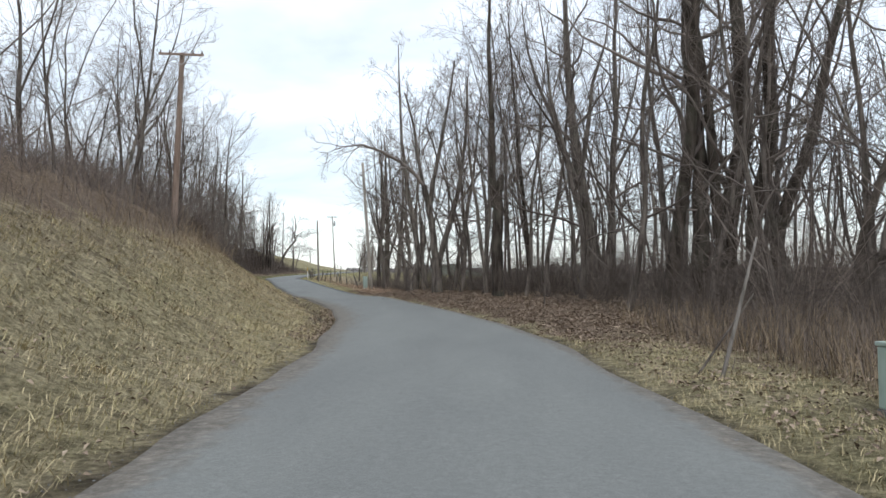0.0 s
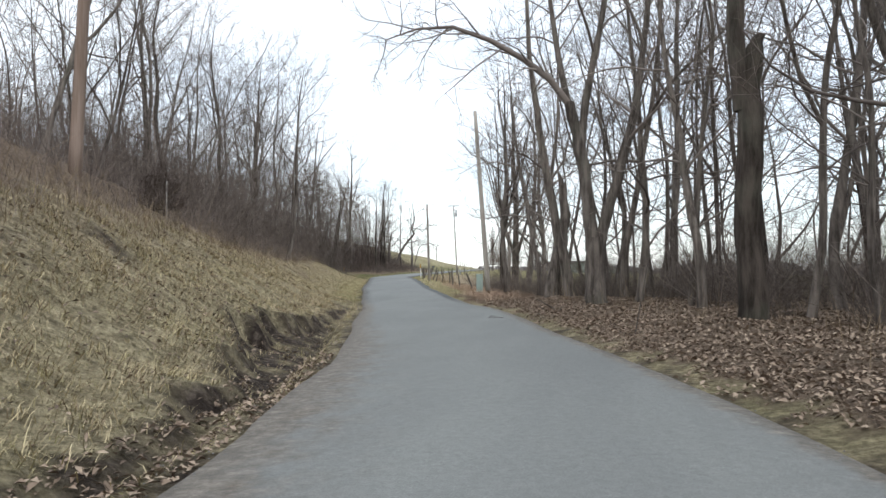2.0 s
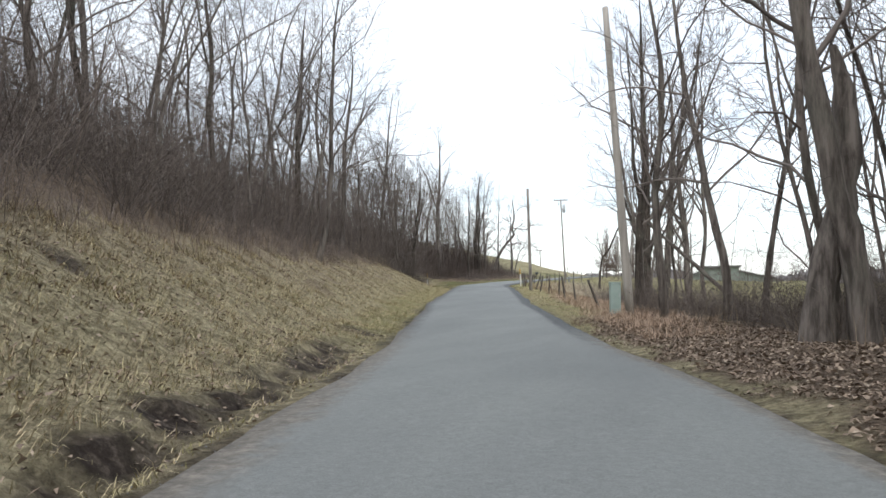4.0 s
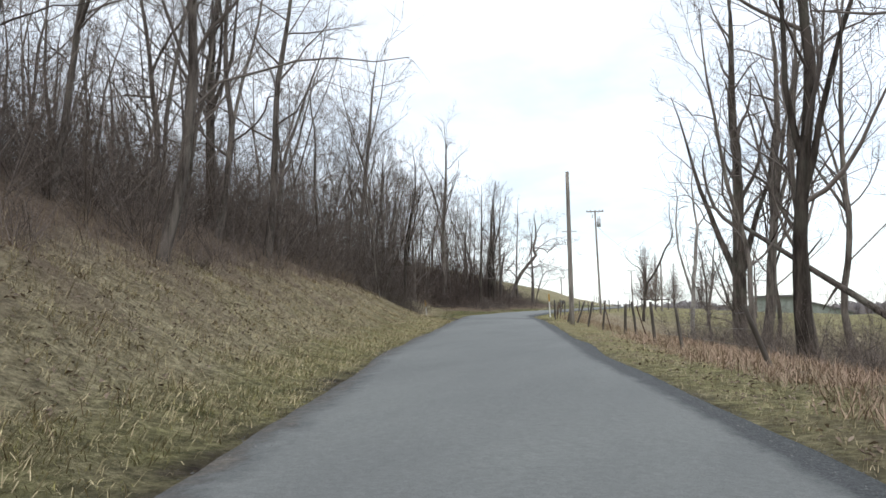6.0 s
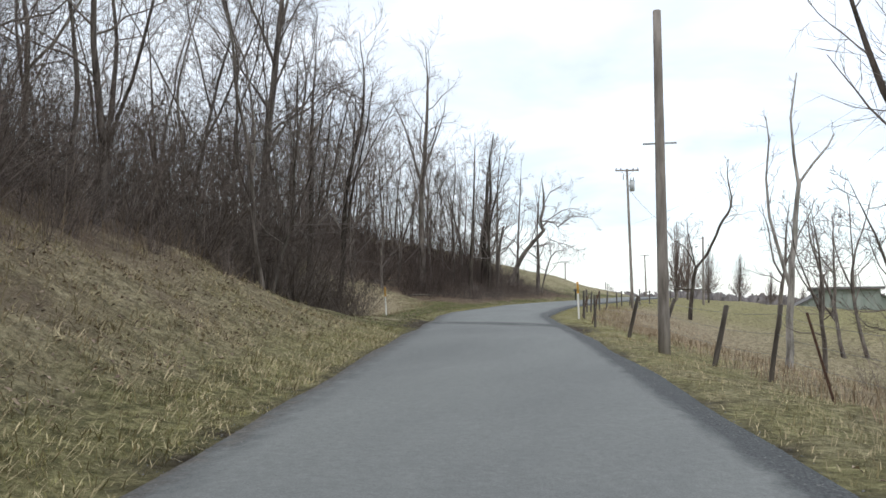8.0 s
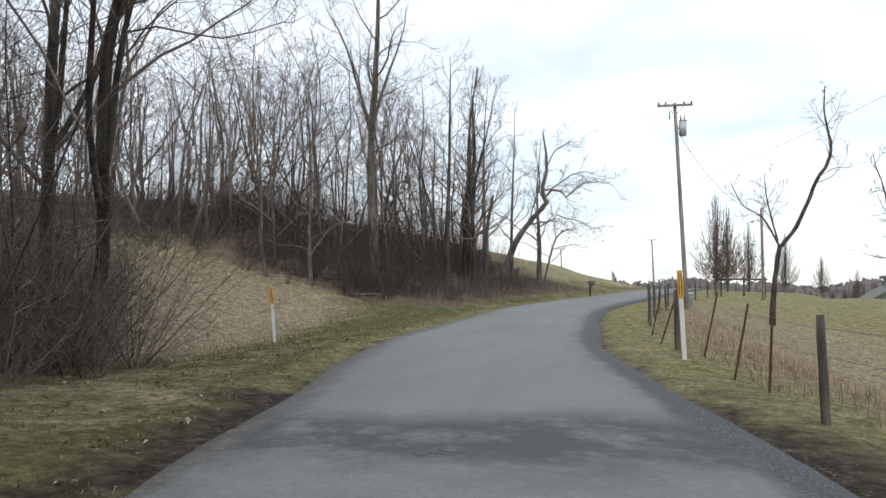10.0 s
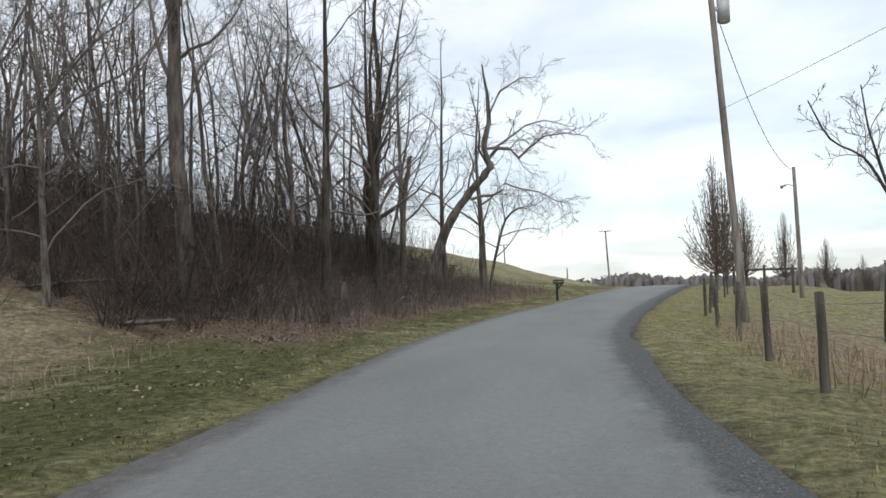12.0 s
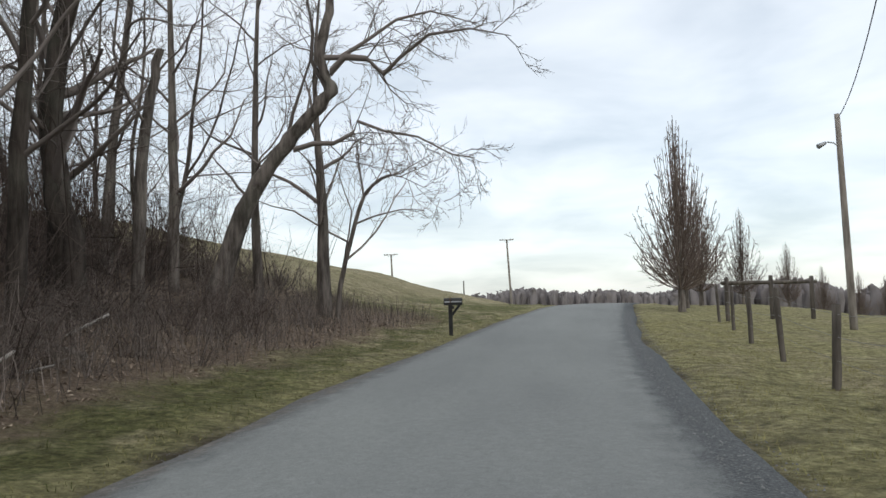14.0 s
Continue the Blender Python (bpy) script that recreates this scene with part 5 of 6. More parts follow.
round_bush((-14.9, 42.4), 0.95, 1.5, 3, "dense dark rounded leafless bush on top of the bank")

# ---- poles ----


def utility_pole(place, top, r, wood, label, arms=(), gear=""):
    """A round pole leaning from its place to its top, with crossarms given as (distance from the top, width, heading)."""
    base = Vector((*place, spot(*place) - 0.3))
    ob = thing("utility_pole", tuple(base), label, "utility pole")
    up = Vector(top) - base
    part("shaft", rod_bm((0, 0, 0), up, r, r * 0.68, 14, 0.03, 8, 1, 0.01), wood, ob)
    for down, width, yaw in arms:
        c = up - up.normalized() * down
        d = Vector(across(yaw))
        a = Vector((-d.y, d.x, 0)) * -(r + 0.05)
        arm = part("crossarm", box_bm((width, 0.09, 0.11), c + a, 0.012, Matrix.Rotation(radians(yaw), 4, "Z")), wood, ob, "wooden crossarm")
        for o in (-0.46, -0.26, 0.26, 0.46) if width > 1.6 else (-0.42, 0.42):
            foot = c + a + d * o * width
            part("insulator", rod_bm(foot + Vector((0, 0, 0.05)), foot + Vector((0, 0, 0.19)), 0.045, 0.03, 8), CERAMIC, arm, "brown porcelain insulator")
        for side in (-1, 1):
            part("brace", rod_bm(c + a + d * side * width * 0.28, c + a - Vector((0, 0, 0.5)), 0.015, 0.015, 6), ZINC, arm)
    if gear == "transformer":
        d = Vector(across(12))
        c = up - up.normalized() * 1.3 + d * 0.33
        can = rod_bm(c - Vector((0, 0, 0.42)), c + Vector((0, 0, 0.36)), 0.185, 0.185, 18, 0, 1, 0, 0.03)
        tank = part("transformer", can, ZINC, ob, "grey cylindrical transformer can")
        part("lid", rod_bm(c + Vector((0, 0, 0.362)), c + Vector((0, 0, 0.43)), 0.198, 0.10, 18), ZINC, tank)
        for o in (-0.09, 0.09):
            part("bushing", rod_bm(c + d * o + Vector((0, 0, 0.43)), c + d * o + Vector((0, 0, 0.66)), 0.035, 0.02, 8), CERAMIC, tank)
        part("bracket", box_bm((0.16, 0.08, 0.12), c - d * 0.24, 0.01), ZINC, tank)
        foot = up - up.normalized() * 0.45 - d * 0.28
        part("cutout", rod_bm(foot, foot - Vector((0, 0, 0.38)), 0.03, 0.03, 8), CERAMIC, ob)
    if gear == "lamp":
        d = Vector((-0.95, -0.3, 0))
        c = up - up.normalized() * 1.0
        v, f = tube([tuple(c + d * o + Vector((0, 0, h))) for o, h in ((0.0, 0), (0.2, 0.12), (0.4, 0.14), (0.52, 0.08))], [0.025] * 4, 8)
        part("lamp_arm", mesh_of("lamp_arm", v, f, ZINC, True), ZINC, ob)
        part("lamp_head", rod_bm(c + d * 0.45 + Vector((0, 0, 0.12)), c + d * 0.72 + Vector((0, 0, 0.0)), 0.045, 0.085, 12, 0, 2, 0, 0.015), DULL_SILVER, ob, "grey yard-lamp head")
    if gear == "step":
        part("bolt", rod_bm(up * 0.62 + Vector((-0.35, 0, 0)), up * 0.62 + Vector((0.35, 0, 0)), 0.02, 0.02, 6), ZINC, ob)
    return ob, base + up


utility_pole((-14.45, 37.96), (-14.1, 38.0, 12.65), 0.17, POLE_BROWN, "brown wooden utility pole with one long crossarm on the bank", [(0.12, 2.1, 12)])
utility_pole((-8.6, 67.0), (-9.3, 66.9, 11.6), 0.155, POLE_PALE, "thick pale weathered utility pole behind a green cabinet")
utility_pole((-18.5, 95.0), (-18.7, 95.05, 9.0), 0.125, POLE_WOOD, "bare weathered grey pole by the fence", gear="step")
POLE_B, top_b = utility_pole((-24.2, 139.0), (-24.73, 139.2, 13.25), 0.118, POLE_WOOD, "leaning wooden utility pole with crossarm and grey transformer", [(0.15, 1.75, 5)], "transformer")
POLE_C, top_c = utility_pole((-19.73, 156.6), (-19.8, 156.6, 9.55), 0.115, POLE_WOOD, "leaning wooden pole carrying a yard lamp", gear="lamp")
utility_pole((-33.0, 238.5), (-33.4, 238.5, 13.3), 0.16, POLE_WOOD, "distant wooden utility pole with crossarm", [(0.1, 1.9, 0)])
utility_pole((-49.2, 239.8), (-49.4, 239.8, 12.0), 0.15, POLE_WOOD, "distant wooden utility pole with crossarm on the hill", [(0.1, 1.9, 0)])


def sagging(name, a, b, sag, r, material, label, n=14):
    u = np.linspace(0, 1, n)[:, None]
    p = np.asarray(a) * (1 - u) + np.asarray(b) * u
    p[:, 2] -= sag * 4 * (u * (1 - u))[:, 0]
    v, f = tube(p, [r] * n, 5)
    return tagged(new(name, mesh_of(name, v, f, material, True)), label, "cable")


low_b = top_b - Vector((-0.25, 0, 1.7))
sagging("cable", tuple(low_b), tuple(top_c - Vector((0, 0, 0.15))), 1.0, 0.012, CABLE, "black service cable slung between two poles")
sagging("cable", (-24.55, 139.1, 8.9), (-9.6, 104.5, 11.5), 0.7, 0.006, CABLE, "thin black cable running from the pole to a tree")

# ---- the fence along the pasture ----
POSTS = ((-10.6, 73.4, "w"), (-12.5, 78.8, "w"), (-13.3, 80.2, "w"), (-14.0, 84.8, "s"), (-14.6, 87.0, "w"), (-15.2, 88.4, "w"), (-15.9, 89.8, "s"),
         (-16.6, 92.0, "w"), (-17.5, 93.5, "w"), (-18.9, 98.4, "w"), (-20.0, 101.4, "w"), (-21.7, 106.0, "w"), (-22.1, 108.4, "s"), (-22.5, 110.2, "s"),
         (-23.0, 113.4, "s"), (-23.54, 114.3, "w"), (-24.0, 116.3, "s"), (-24.4, 118.7, "s"), (-24.65, 121.6, "w"), (-24.9, 124.4, "w"), (-25.0, 128.2, "w"), (-25.1, 131.8, "w"),
         (-25.1, 137.0, "w"), (-25.2, 140.4, "w"), (-24.9, 143.0, "w"), (-24.5, 146.8, "w"), (-24.1, 150.6, "w"), (-23.4, 155.4, "w"), (-22.9, 159.6, "w"))
g = random.Random(5)
tops = []
for k, (x, y, kind) in enumerate(POSTS):
    tall = g.uniform(1.12, 1.36)
    wild = y < 104
    lean = (g.gauss(0, 5.5 if wild else 2.0), g.gauss((-12 if y < 90 else 9) if wild else 0, 5 if wild else 2.0))
    if kind == "s" and y > 100:
        lean = (g.gauss(-4, 3), g.gauss(12, 4))
    ob = thing("fence_post", (x, y, spot(x, y)), "grey weathered wooden fence post" if kind == "w" else "thin rusty steel fence stake", "fence post", "posts of the pasture fence", g.uniform(0, 360) * 0, lean)
    if kind == "w":
        part("post", rod_bm((0, 0, -0.3), (0, 0, tall), g.uniform(0.045, 0.06) if wild else g.uniform(0.048, 0.064), g.uniform(0.035, 0.05) if wild else g.uniform(0.042, 0.056), 9, 0.14, 5, k, 0.006), POST_WOOD, ob)
    else:
        part("post", box_bm((0.035, 0.03, tall + 0.3), (0, 0, tall / 2 - 0.15), 0.004), RUST, ob)
        part("spine", box_bm((0.008, 0.05, tall + 0.28), (0, 0.0405, tall / 2 - 0.15), 0.002), RUST, ob)
    tops.append((ob.matrix_basis, tall))
for level in (0.35, 0.62, 0.88):
    pieces = []
    for (m, h), (n, k) in zip(tops, tops[1:]):
        a, b = m @ Vector((0.0, 0.0, h * level)), n @ Vector((0.0, 0.0, k * level))
        u = np.linspace(0, 1, 4)[:, None]
        p = np.array(a) * (1 - u) + np.array(b) * u
        p[1:3, 2] -= 0.02
        pieces.append(tube(p, [0.0035] * 4, 3))
    v, f = joined(pieces)
    tagged(new("fence_wire", mesh_of("fence_wire", v, f, WIRE)), "strand of thin sagging fence wire between the posts", "wire")

# the braced corner of the fence with its top rail
brace = thing("fence_brace", (-22.5, 160.2, spot(-22.5, 160.2)), "wooden corner brace with a round top rail", "fence")
for o in ((0.0, 0.0), (1.6, 0.5), (3.1, 1.0)):
    z = spot(-22.5 + o[0], 160.2 + o[1]) - spot(-22.5, 160.2)
    part("post", rod_bm((*o, z - 0.3), (o[0] + 0.02, o[1], z + 1.5), 0.085, 0.075, 9, 0.1, 4, 7), POST_WOOD, brace)
part("rail", rod_bm((-0.15, -0.05, 1.3), (3.3, 1.06, spot(-19.4, 161.2) - spot(-22.5, 160.2) + 1.3), 0.065, 0.06, 9, 0.06, 5, 8), POST_WOOD, brace, "round horizontal rail")

# small far posts along the foot of the hill
for k in range(9):
    x, y = -36 - 0.6 * k, 205 + 6.0 * k
    ob = thing("fence_post", (x, y, spot(x, y)), "distant grey fence post along the foot of the hill", "fence post", "posts along the hill")
    part("post", rod_bm((0, 0, -0.2), (0, 0, 1.25), 0.06, 0.05, 7, 0.1, 3, k), POST_WOOD, ob)

# ---- line markers ----
for place, lean, turn in (((-34.05, 115.9), (0, -5.0), 18), ((-23.3, 111.7), (0, -3.0), 18)):
    ob = thing("marker_post", (*place, spot(*place)), "slim white plastic marker post with a yellow top beside the lane", "marker post", "line marker posts", turn, lean)
    part("stake", box_bm((0.078, 0.02, 1.35), (0, 0, 0.475), 0.004), WHITE_PLASTIC, ob)
    top = part("sleeve", box_bm((0.086, 0.028, 0.5), (0, 0, 1.33), 0.006), YELLOW, ob, "orange-yellow sleeve")
    for o in (-0.022, 0.02):
        part("lettering_bar", box_bm((0.010, 0.004, 0.36), (o, -0.0165, 1.34)), BLACK_PAINT, top)

# ---- the mailbox ----
ob = thing("mailbox", (-31.3, 154.0, spot(-31.3, 154.0)), "black mailbox on a stout dark post beside the lane", "mailbox", "", 8)
part("post", box_bm((0.11, 0.11, 1.2), (0, 0, 0.3), 0.01), BLACK_PAINT, ob)
part("support", box_bm((0.09, 0.5, 0.09), (0.06, 0, 0.78), 0.01), BLACK_PAINT, ob)
strut = bmesh.new()
bmesh.ops.create_cube(strut, size=1.0)
bmesh.ops.scale(strut, vec=(0.07, 0.07, 0.42), verts=strut.verts)
bmesh.ops.rotate(strut, matrix=Matrix.Rotation(radians(38), 3, "Y"), verts=strut.verts)
bmesh.ops.translate(strut, vec=(0.13, 0, 0.68), verts=strut.verts)
part("strut", strut, BLACK_PAINT, ob)
body = bmesh.new()
ring = [(-0.085, 0.0), (-0.085, 0.12)] + [(0.085 * math.cos(a), 0.12 + 0.085 * math.sin(a)) for a in np.linspace(math.pi, 0, 9)[1:-1]] + [(0.085, 0.12), (0.085, 0.0)]
ends = [[body.verts.new((o, y * 1.25, 0.84 + z)) for y, z in ring] for o in (-0.18, 0.34)]
for a in range(len(ring)):
    b = (a + 1) % len(ring)
    body.faces.new((ends[0][a], ends[0][b], ends[1][b], ends[1][a]))
body.faces.new(ends[0][::-1])
body.faces.new(ends[1])
bmesh.ops.recalc_face_normals(body, faces=body.faces)
bmesh.ops.bevel(body, geom=[e for e in body.edges if e.calc_face_angle(0) > 1.2], offset=0.008, segments=2, affect="EDGES")
box = part("box", body, BLACK_PAINT, ob, "black arched sheet-metal box")
part("band", box_bm((0.48, 0.224, 0.035), (0.08, 0, 0.935), 0.004), DULL_SILVER, box, "dull silver band")
part("flag", box_bm((0.03, 0.012, 0.16), (0.0, -0.122, 0.98), 0.003), RUST, box)

# ---- the barn beyond the pasture ----
ob = thing("barn", (-8.9, 168.4, 1.85), "long low pale green barn with a shed roof and two lean-tos", "barn", "", 2)
ob.scale = (0.9, 0.9, 0.9)


def block_bm(profile, y0, y1):
    """A solid with that outline in x and z, from y0 to y1."""
    bm = bmesh.new()
    a, b = [bm.verts.new((x, y0, z)) for x, z in profile], [bm.verts.new((x, y1, z)) for x, z in profile]
    bm.faces.new(a)
    bm.faces.new(b[::-1])
    for k in range(len(a)):
        bm.faces.new((a[(k + 1) % len(a)], a[k], b[k], b[(k + 1) % len(a)]))
    bmesh.ops.recalc_face_normals(bm, faces=bm.faces)
    return bm


wall = part("wall", block_bm([(0, -0.8), (6.4, -0.8), (6.4, 3.75), (0, 3.55)], 0, 7), BARN_PAINT, ob)
left_wing = part("lean_to", block_bm([(-3.0, -0.8), (-0.01, -0.8), (-0.01, 2.9), (-3.0, 1.1)], 0.4, 6.5), BARN_PAINT, ob)
right_wing = part("lean_to", block_bm([(6.41, -0.8), (12.5, -0.8), (12.5, 1.5), (6.41, 3.0)], 0.8, 6.5), BARN_PAINT, ob)
for k in range(11):
    x = 0.2 + 0.6 * k
    part("batten", box_bm((0.05, 0.03, 4.3), (x, -0.016, 1.35)), BARN_PAINT, wall)
for k in range(5):
    x = -2.8 + 0.6 * k
    h = float(np.interp(x, [-3.0, 0], [1.1, 2.9])) - 0.05
    part("batten", box_bm((0.05, 0.03, h + 0.8), (x, 0.384, (h - 0.8) / 2)), BARN_PAINT, left_wing)
for k in range(10):
    x = 6.7 + 0.6 * k
    h = float(np.interp(x, [6.4, 12.5], [3.0, 1.5])) - 0.05
    part("batten", box_bm((0.05, 0.03, h + 0.8), (x, 0.784, (h - 0.8) / 2)), BARN_PAINT, right_wing)
part("roof", block_bm([(-0.35, 3.56), (6.75, 3.77), (6.75, 4.02), (-0.35, 3.81)], -0.55, 7.3), ROOFING, ob, "pale grey shed roof with a deep fascia")
part("roof", block_bm([(-3.5, 0.82), (-0.02, 2.92), (-0.02, 3.08), (-3.5, 0.98)], 0.05, 6.8), ROOFING, ob)
part("roof", block_bm([(6.42, 3.02), (12.9, 1.42), (12.9, 1.58), (6.42, 3.18)], 0.4, 6.8), ROOFING, ob)
part("door", box_bm((4.2, 0.06, 2.9), (3.6, -0.06, 1.1), 0.01), BARN_PAINT, ob, "wide pale green sliding door")

# ---- on the verges ----
for x, y, turn, tall, label in ((4.2, 8.05, 10, 0.62, "green-grey steel cabinet standing in the weeds"), (-9.05, 66.5, 18, 1.02, "green-grey steel cabinet in sedge before a thick pole")):
    ob = thing("utility_box", (x, y, spot(x, y)), label, "utility box", "", turn)
    part("plinth", box_bm((0.36, 0.30, 0.30), (0, 0, -0.06), 0.012), STONE, ob, "low concrete plinth")
    part("cabinet", box_bm((0.34, 0.28, tall), (0, 0, 0.092 + tall / 2), 0.018), BOX_GREEN, ob)
    part("cap", box_bm((0.37, 0.31, 0.045), (0, 0, 0.116 + tall), 0.012), BOX_GREEN, ob)
    part("latch", box_bm((0.03, 0.02, 0.10), (0.12, -0.151, 0.1 + tall * 0.6), 0.004), ZINC, ob)
# twigs dropped on the asphalt
for x, y, long, turn in ((-4.8, 42.45, 0.17, 8), (-4.7, 41.74, 0.20, 14), (-4.48, 41.85, 0.13, 168), (-4.62, 42.0, 0.12, 5)):
    z, _, _ = along([x], [y])
    ob = thing("twig", (x, y, float(z[0]) + 0.028), "thin dark twig lying on the asphalt", "dead wood", "twigs on the lane", turn)
    part("stem", rod_bm((-long / 2, 0, 0), (long / 2, 0.02, 0.004), 0.006, 0.003, 6, 0.3, 5, int(long * 100)), BARK_DARK, ob)
ob = thing("utility_pedestal", (-24.1, 140.9, spot(-24.1, 140.9)), "grey utility pedestal with a white cap beside the pole", "utility box", "", 12)
part("cabinet", box_bm((0.19, 0.19, 0.8), (0, 0, 0.3), 0.02), PEDESTAL, ob)
part("cap", box_bm((0.235, 0.235, 0.06), (0, 0, 0.732), 0.022), WHITE_PLASTIC, ob, "white plastic cap")
part("hasp", box_bm((0.05, 0.02, 0.08), (0, -0.111, 0.5), 0.004), ZINC, ob)
log = thing("fallen_branch", (-9.9, 96.5, spot(-9.9, 96.5)), "long dark fallen limb leaning against the pasture trees", "dead wood")
part("stem", rod_bm((-0.9, 4.6, 7.0), (6.2, -10.6, 0.1), 0.11, 0.17, 9, 0.15, 11, 3), BARK_DARK, log)
for a, b in (((1.42, -0.5, 4.68), (2.2, -1.3, 5.7)), ((2.56, -3.0, 3.56), (1.9, -4.0, 2.6)), ((0.28, 2.0, 5.82), (0.9, 1.6, 7.1))):
    part("side_shoot", rod_bm(a, b, 0.06, 0.025, 7, 0.12, 4, 5), BARK_DARK, log)
for x, y, long, r, turn, tilt, label in ((-3.2, 43.8, 1.1, 0.03, 30, 4, "short broken branch lying on dead leaves"), 
                                         (-38.9, 131.0, 3.2, 0.08, -12, 1, "grey fallen trunk lying at the wood's edge"), (-42.6, 132.2, 4.5, 0.07, 12, 2, "grey fallen trunk leaning on the slope"),
                                         (-35.2, 140.4, 0.8, 0.035, 50, 30, "pale broken stick in the brush"), (3.4, 11.2, 2.0, 0.03, 8, 74, "pale dead sapling leaning in the weeds"), (3.55, 11.5, 1.5, 0.02, 20, 48, "dark dead branch crossing a leaning sapling"), (-36.37, 144.4, 0.85, 0.04, 40, 24, "pale broken stick in the brush"), (-35.4, 141.5, 0.7, 0.03, 10, 8, "pale broken stick lying in dead leaves"), (-35.8, 142.8, 1.2, 0.05, 160, 10, "grey dead branch lying in the brush"), (-14.2, 41.7, 1.25, 0.022, 120, 70, "pale forked dead stem on top of the bank"),
                                         (-3.4, 44.3, 0.8, 0.025, 200, 28, "short broken branch propped on another"), (-1.2, 36.2, 1.5, 0.013, 20, 78, "thin dead sapling standing in the leaves"), (2.6, 29.7, 1.3, 0.03, 0, 86, "thin dead stake standing in the leaves"), (-36.4, 138.6, 0.75, 0.17, 0, 88, "dark rotten stump in the brush")):
    ob = thing("fallen_branch" if tilt < 60 else "dead_stem", (x, y, spot(x, y) + r * 0.6), label, "dead wood", "", turn)
    a = radians(tilt)
    part("stem", rod_bm((-0.5 * long * math.cos(a) * (tilt < 60), 0, -0.05), ((1 - 0.5 * (tilt < 60)) * long * math.cos(a), 0, long * math.sin(a)), r, r * 0.55, 8, 0.12, 7, int(long * 10)), BARK_PALE if "pale" in label else BARK, ob)
    if (tilt < 60 and long < 3) or "forked" in label:
        part("side_shoot", rod_bm((0.1, 0, 0.02), (0.4, 0.3, 0.18), r * 0.5, r * 0.25, 6, 0.1, 3, 4), BARK, ob)

# ---- leaves, grass and gravel ----


def strewn(count, s0, s1, e0, e1, left, seed, keep=None, bias=1.0):
    """Places strewn along one side of the road, denser towards it where bias is above one."""
    g = np.random.RandomState(seed)
    s = g.uniform(s0, s1, count)
    e = e0 + (e1 - e0) * g.uniform(0, 1, count) ** bias
    k = np.clip(np.searchsorted(LINE[:, 1], s), 0, len(LINE) - 1)
    d = narrowed((e + HALF) * (-1 if left else 1), s, True)
    p = np.c_[LINE[k, 0] + AHEAD[k, 1] * d + AHEAD[k, 0] * (s - LINE[k, 1]), LINE[k, 1] - AHEAD[k, 0] * d + AHEAD[k, 1] * (s - LINE[k, 1])]
    if keep is not None:
        p = p[keep(p, e, s) > g.uniform(0, 1, count)]
    return p


def zone(which):
    return lambda p, e, s: zones(p[:, 0], p[:, 1])[which]


def grassy(p, e, s):
    z = zones(p[:, 0], p[:, 1])
    return (1 - z[1]) * (1 - z[2]) * np.clip(0.75 + 0.5 * waves(p[:, 0], p[:, 1], 1.6, 31), 0, 1)


def blades(name, p, long, wide, flat, seed, material, label, category="grass", tuft=1, comb=None):
    """Single bent blades: two triangles each."""
    g = np.random.RandomState(seed)
    if tuft > 1:
        # blades of a tuft stand close together and lean one way
        c = p[::tuft]
        p = np.repeat(c, tuft, 0) + g.normal(0, 0.05, (len(c) * tuft, 2))
        a = np.repeat(g.uniform(0, 6.28, len(c)), tuft) + g.normal(0, 0.55, len(p))
        l = np.repeat(g.uniform(*long, len(c)), tuft) * g.uniform(0.6, 1.15, len(p))
    else:
        a, l = g.uniform(0, 6.28, len(p)), g.uniform(*long, len(p))
    if comb is not None:
        # matted down the slope
        a = comb + 0.6 * waves(p[:, 0], p[:, 1], 0.9, 77) + g.normal(0, 1.1, len(p))
    n = len(p)
    z = land(p[:, 0], p[:, 1])
    t = np.clip(g.normal(flat, 0.25, n), 0.05, 1.4)
    side = np.c_[-np.sin(a), np.cos(a), np.zeros(n)] * (wide * g.uniform(0.6, 1.4, n))[:, None]
    way = np.c_[np.cos(a), np.sin(a), np.zeros(n)]
    foot = np.c_[p, z - 0.01]
    up = np.array([0, 0, 1.0])
    mid = foot + (way * np.sin(t * 0.7)[:, None] + up * np.cos(t * 0.7)[:, None]) * (l * 0.55)[:, None]
    tip = mid + (way * np.sin(t * 1.35)[:, None] + up * np.cos(t * 1.35)[:, None]) * (l * 0.5)[:, None]
    v = np.stack([foot - side, foot + side, mid + side * 0.8, mid - side * 0.8, tip], 1).reshape(-1, 3)
    b = np.arange(n)[:, None] * 5
    f = np.concatenate([b + (0, 1, 2), b + (0, 2, 3), b + (3, 2, 4)]).astype(np.int32)
    return tagged(new(name, mesh_of(name, v, f, material)), label, category, kind="stuff")


blades("grass", np.concatenate([strewn(90000, 2, 60, 0.4, 5.6, True, 41, grassy), strewn(52000, 58, 98, 0.2, 5.4, True, 42, grassy)]), (0.12, 0.30), 0.0038, 1.15, 1, BLADE, "matted tan winter grass on the bank", tuft=2, comb=0.26)
blades("grass", np.concatenate([strewn(15000, 22, 64, 1.2, 5.4, True, 59, grassy), strewn(5000, 64, 98, 1.2, 5.2, True, 80, grassy)]), (0.14, 0.34), 0.0038, 1.15, 8, STRAW, "pale straw-coloured dead grass on the bank", tuft=2, comb=0.26)
blades("grass", np.concatenate([strewn(16000, 2, 100, 0.3, 2.4, True, 43, grassy, 1.5), strewn(9000, 58, 102, 0.15, 1.5, True, 83, grassy), strewn(46000, 98, 160, 0.15, 3.6, False, 57, grassy), strewn(8000, 98, 160, 0.05, 0.9, True, 58, grassy)]), (0.035, 0.10), 0.0028, 0.85, 2, BLADE_GREEN, "short greenish winter grass beside the lane", tuft=2)
